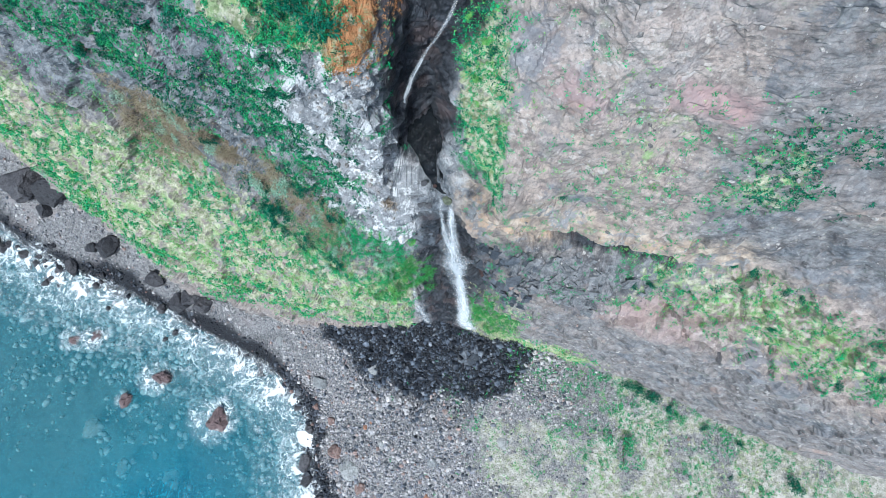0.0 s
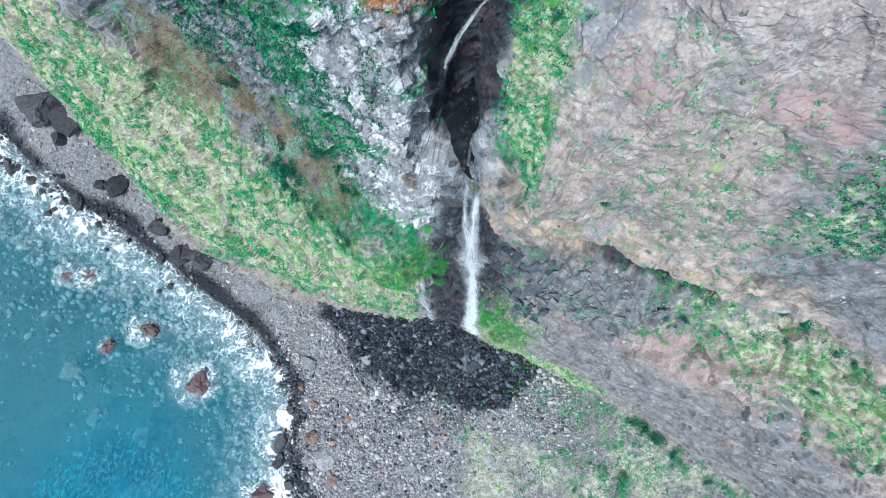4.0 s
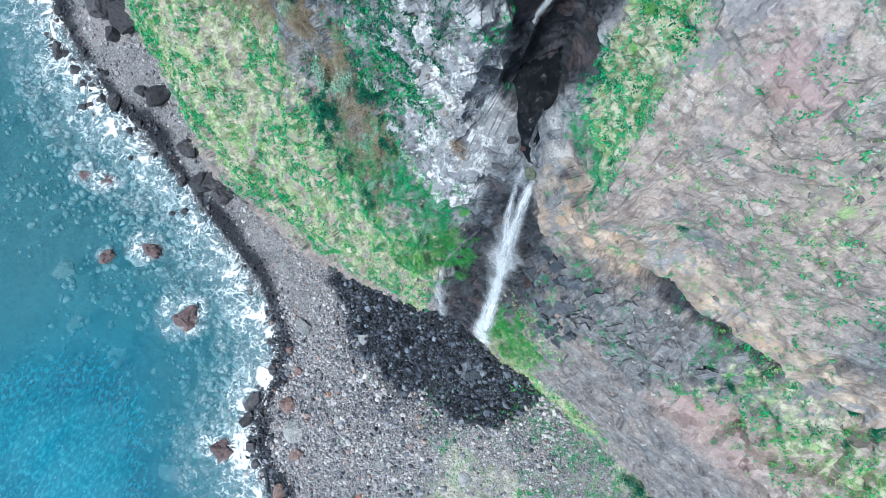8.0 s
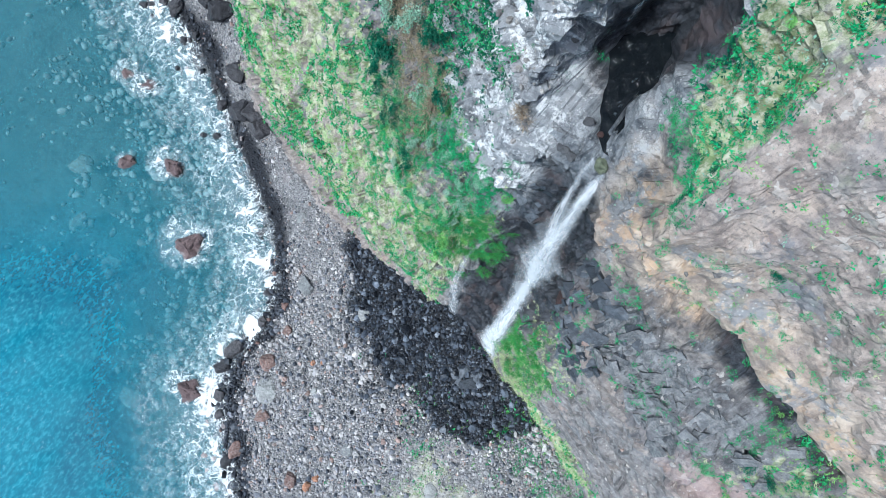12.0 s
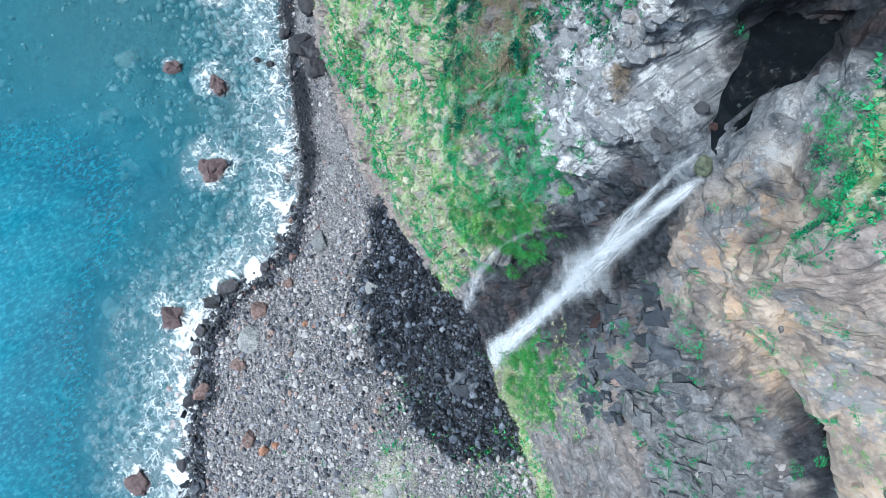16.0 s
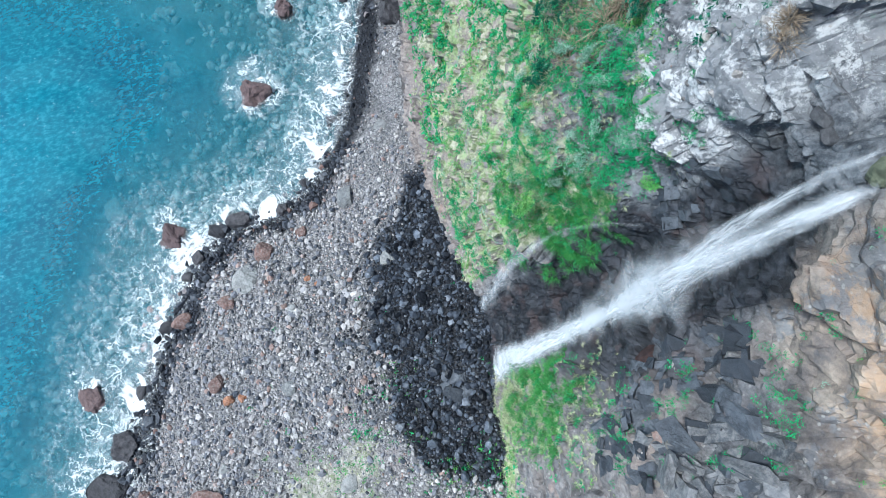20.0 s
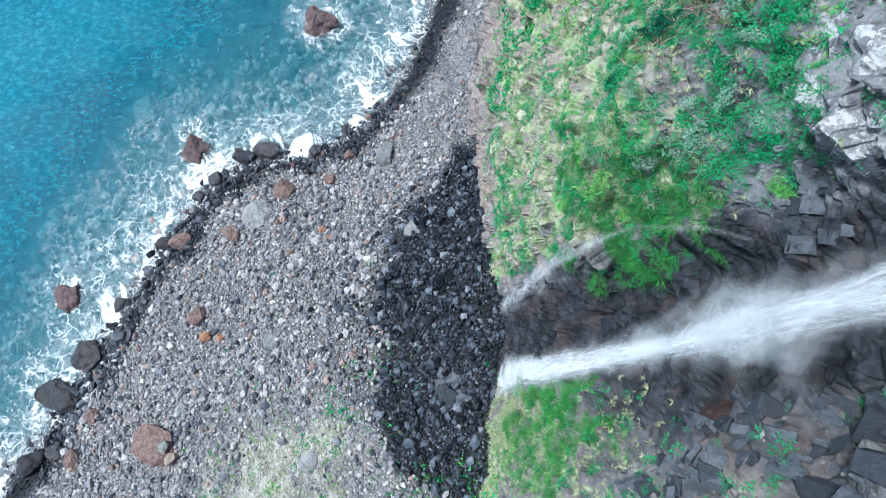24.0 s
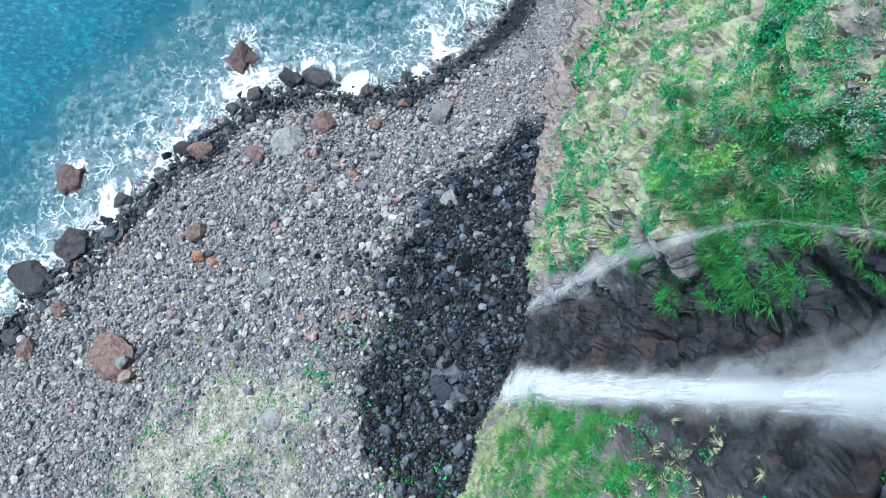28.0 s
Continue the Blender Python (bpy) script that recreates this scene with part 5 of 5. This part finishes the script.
# ---- shrubs ----
def shrub(material, label, lobes=6, leaves=680, long=0.115, wide=0.105):
    """A shrub about 2 m across: short stems and a crown of leaves in uneven lobes."""
    root = tagged(new("shrub"), label, "shrub", "shrubs")
    centres = np.stack([RNG.normal(0, 0.38, lobes), RNG.normal(0, 0.38, lobes), RNG.uniform(0.35, 0.75, lobes)], 1)
    radii = RNG.uniform(0.38, 0.62, lobes)
    verts, faces = [], []
    for c, r in zip(centres, radii):
        v, f = leaf_clump(leaves // lobes, long / r, wide / r, 0.95, 1.0)
        faces.append(f + sum(len(q) for q in verts))
        verts.append(v * r + c)
    part("crown", mesh_of("crown", np.concatenate(verts), np.concatenate(faces), False), material, root)
    for c in centres[:4]:
        bm = bmesh.new()
        tip = Vector(c)
        bmesh.ops.create_cone(bm, cap_ends=True, segments=6, radius1=0.06, radius2=0.02, depth=tip.length + 0.3)
        turn = tip.to_track_quat("Z", "Y").to_matrix().to_4x4()
        bmesh.ops.transform(bm, matrix=Matrix.Translation(tip * 0.5 - tip.normalized() * 0.15) @ turn, verts=bm.verts)
        part("stem", bm, BARK, root)
    return root


KINDS = [shrub(LEAF, "round bright green shrub on the slope"), shrub(DEEP_LEAF, "dark green shrub on the slope", 6, 600), shrub(DEEP_LEAF, "dense dark green bush at the cliff foot", 4, 600),
         shrub(SILVER, "grey-green leafy shrub on the slope", 7, 620, 0.11, 0.10), shrub(TWIG, "leafless brown brush in the crevice", 5, 600, 0.5, 0.03), shrub(LIME, "lime green leafy plant on the rock", 6, 620, 0.12, 0.10)]


def plant(kind, at, size, lean=(0, 0, 1)):
    turn = Vector(lean).normalized().to_track_quat("Z", "Y").to_matrix().to_4x4()
    m = Matrix.Translation(at) @ turn @ pose(0, 0, 0, 0, 0, RNG.uniform(0, 360)) @ Matrix.Diagonal((size, size, size * RNG.uniform(0.7, 1.0), 1))
    return copy_thing(KINDS[kind], m)


def ground_at(x, y):
    return float(beach_height(np.array([x]), np.array([y]))[0]) - 0.1


for kind, x, y, size in ((0, 25.7, -13.3, 2.0), (1, 49.0, -18.1, 1.8), (1, 37.2, -10.5, 0.8), (1, 26.7, -4.6, 1.2), (2, 28.3, -5.3, 1.3), (1, 29.9, -6.2, 1.6), (2, 32.3, -7.6, 1.1), (0, 33.6, -9.0, 0.9), (0, 20.5, -14.5, 0.8), (0, 22.5, -15.5, 0.7),
                         (1, 42.0, -12.6, 0.8), (1, 40.5, -17.2, 0.6), (0, 44.5, -19.0, 0.9), (0, 34.5, -16.4, 0.8), (0, 23.0, -11.0, 0.5), (0, 36.0, -19.5, 0.7)):
    plant(kind, (x, y, ground_at(x, y)), size)
for kind, x, y, z, size in ((1, 2.9, 18.7, 63.8, 0.55), (1, 4.6, 17.9, 65.1, 0.45), (1, -6.9, 17.8, 68.2, 1.5), (2, -8.4, 18.6, 68.4, 1.3), (0, -9.6, 18.4, 68.2, 1.1), (1, 35.6, -2.7, 43.0, 0.7), (1, 26.4, 7.3, 47.6, 0.9), (2, 24.9, 7.9, 46.9, 0.75),
                            (1, 9.0, 11.9, 54.1, 0.42), (5, -3.3, 10.9, 40.9, 0.6), (5, -5.4, 6.6, 34.5, 0.9), (5, -5.7, 6.0, 31.4, 0.8), (4, -4.6, 12.3, 50.2, 0.75), (0, -4.3, 11.6, 45.6, 0.6), (0, -3.6, 11.4, 44.2, 0.5), (5, -3.0, 11.6, 44.6, 0.45), (0, -5.2, 11.6, 47.5, 0.4)):
    plant(kind, (x, y, z), size, (0, -0.5, 1))
for mask, kinds, count, lo, hi in ((dark_w > 0.5, (1, 2), 34, 0.7, 1.25), (crevice > 0.5, (4, 4, 3), 34, 0.9, 1.5), (thick_w > 0.6, (0, 3, 0, 5, 0, 3), 80, 0.35, 0.85), ((upper_w > 0.6) & (pn > 0.53), (1, 1, 2, 0), 60, 0.7, 1.5),
                                   ((west_face > 0.6) & (pn > 0.5) & (Z > 16), (0, 0, 3), 46, 0.35, 0.65), (bank > 0.6, (0, 1, 5), 16, 0.4, 0.7), ((shelf > 0.6) & (pf > 0.52), (0, 1), 18, 0.4, 0.7), (plateau > 0.5, (0, 1), 8, 0.5, 0.8)):
    spots = np.flatnonzero(mask)
    for k, i in enumerate(RNG.choice(spots, min(count, len(spots)), replace=False)):
        plant(kinds[k % len(kinds)], P[i] - N[i] * 0.05, RNG.uniform(lo, hi) * (0.75 if Z[i] > 50 else 1.0), up[i])
for root in KINDS:
    for child in list(root.children):
        bpy.data.objects.remove(child)
    bpy.data.objects.remove(root)

# ---- loose pieces ----
FORMS = [mesh_of("stone", v, ICO_F, False) for v in angular_stones(14)]
FORMS_WET = [f.copy() for f in FORMS]
for f in FORMS:
    f.materials.append(PALE_STONE)
for f in FORMS_WET:
    f.materials.append(DARK_STONE)
px, py, pd = on_beach(3000, -15, 8, -20, 3)
pz = beach_height(px, py)
pw = beach_wet(px, py, fbm(np.stack([px, py, 0 * px], 1) * (0.25, 0.25, 0), 3, 31) - 0.5)
for i in range(300):
    ob = new("stone", (FORMS_WET if pw[i] > 0.5 else FORMS)[i % 14])
    r = 0.28 + 0.35 * RNG.random() ** 2
    ob.matrix_world = Matrix.Translation((px[i], py[i], pz[i] + r * 0.25)) @ pose(0, 0, 0, *RNG.uniform(0, 360, 3)) @ Matrix.Diagonal((r, r, r, 1))
    ob.parent = ground

def lay_blocks(spots, forms, lo, hi, owner):
    """Broken slabs set into the face, their long sides up the slope."""
    for k, i in enumerate(spots):
        ob = new("rock_block", forms[k % len(forms)])
        r = lo + (hi - lo) * RNG.random() ** 2
        out = Vector(N[i] * (0.8, 0.8, 0.8) + (0.1, -0.35, 0.3) + RNG.normal(0, 0.1, 3)).normalized()
        rise = (Vector((0.25, 0.3, 1)) - out * out.dot(Vector((0.25, 0.3, 1)))).normalized()
        turn = Matrix((rise, out.cross(rise), out)).transposed().to_4x4()
        ob.matrix_world = Matrix.Translation(P[i] - N[i] * r * 0.13) @ turn @ pose(0, 0, 0, 0, 0, RNG.normal(0, 16)) @ Matrix.Diagonal((r * 1.1, r * 0.7, r * 0.24, 1))
        ob.parent = owner


def flat_forms(count, material):
    out = []
    box = np.array([(x, y, z) for x in (-1, 1) for y in (-1, 1) for z in (-1, 1)], float)
    sides = np.array([(0, 1, 3, 2), (4, 6, 7, 5), (0, 4, 5, 1), (2, 3, 7, 6), (0, 2, 6, 4), (1, 5, 7, 3)])
    for _ in range(count):
        w = box * RNG.uniform(0.6, 1.05, (8, 3)) + RNG.normal(0, 0.14, (8, 3))
        me = mesh_of("rock_block", w, sides, False)
        me.materials.append(material)
        out.append(me)
    return out


rubble = (step(5, 8, X) * step(50, 53, Z) * (0.15 + step(0.50, 0.58, pn)) + step(8, 12, X) * (1 - step(38, 42, Z)) * step(18, 24, Z) * 0.4 + slabs * 0.8 + upper_w * 0.5 + butt * 0.7) * (1 - cover_of(P)["wet_or_shade"]) > RNG.random(n_try) * 20
rs = 0.18 + 0.5 * RNG.random(int(rubble.sum())) ** 3
stone_field("cliff_rubble", *(P[rubble] - N[rubble] * (rs * 0.12)[:, None]).T, rs, RUBBLE, "small weathered stones bedded in the cliff face")
BLOCKS, DARK_BLOCKS = flat_forms(12, GREY_STONE), flat_forms(12, SLATE)
lay_blocks(RNG.choice(np.flatnonzero((slabs > 0.6) & (pn > 0.46) & (X > 6) & (Z < 47)), 260, replace=False), BLOCKS, 0.22, 0.85, east)
lay_blocks(RNG.choice(np.flatnonzero(zone(X, 3.2, 8.5, 0.8) * zone(Z, 37, 46.5, 0.8) > 0.6), 120, replace=False), DARK_BLOCKS, 0.25, 0.8, east)
lay_blocks(RNG.choice(np.flatnonzero(zone(X, -3.0, -1.0, 0.4) * zone(Z, 40.5, 46, 0.6) > 0.6), 40, replace=False), DARK_BLOCKS, 0.18, 0.5, gorge)
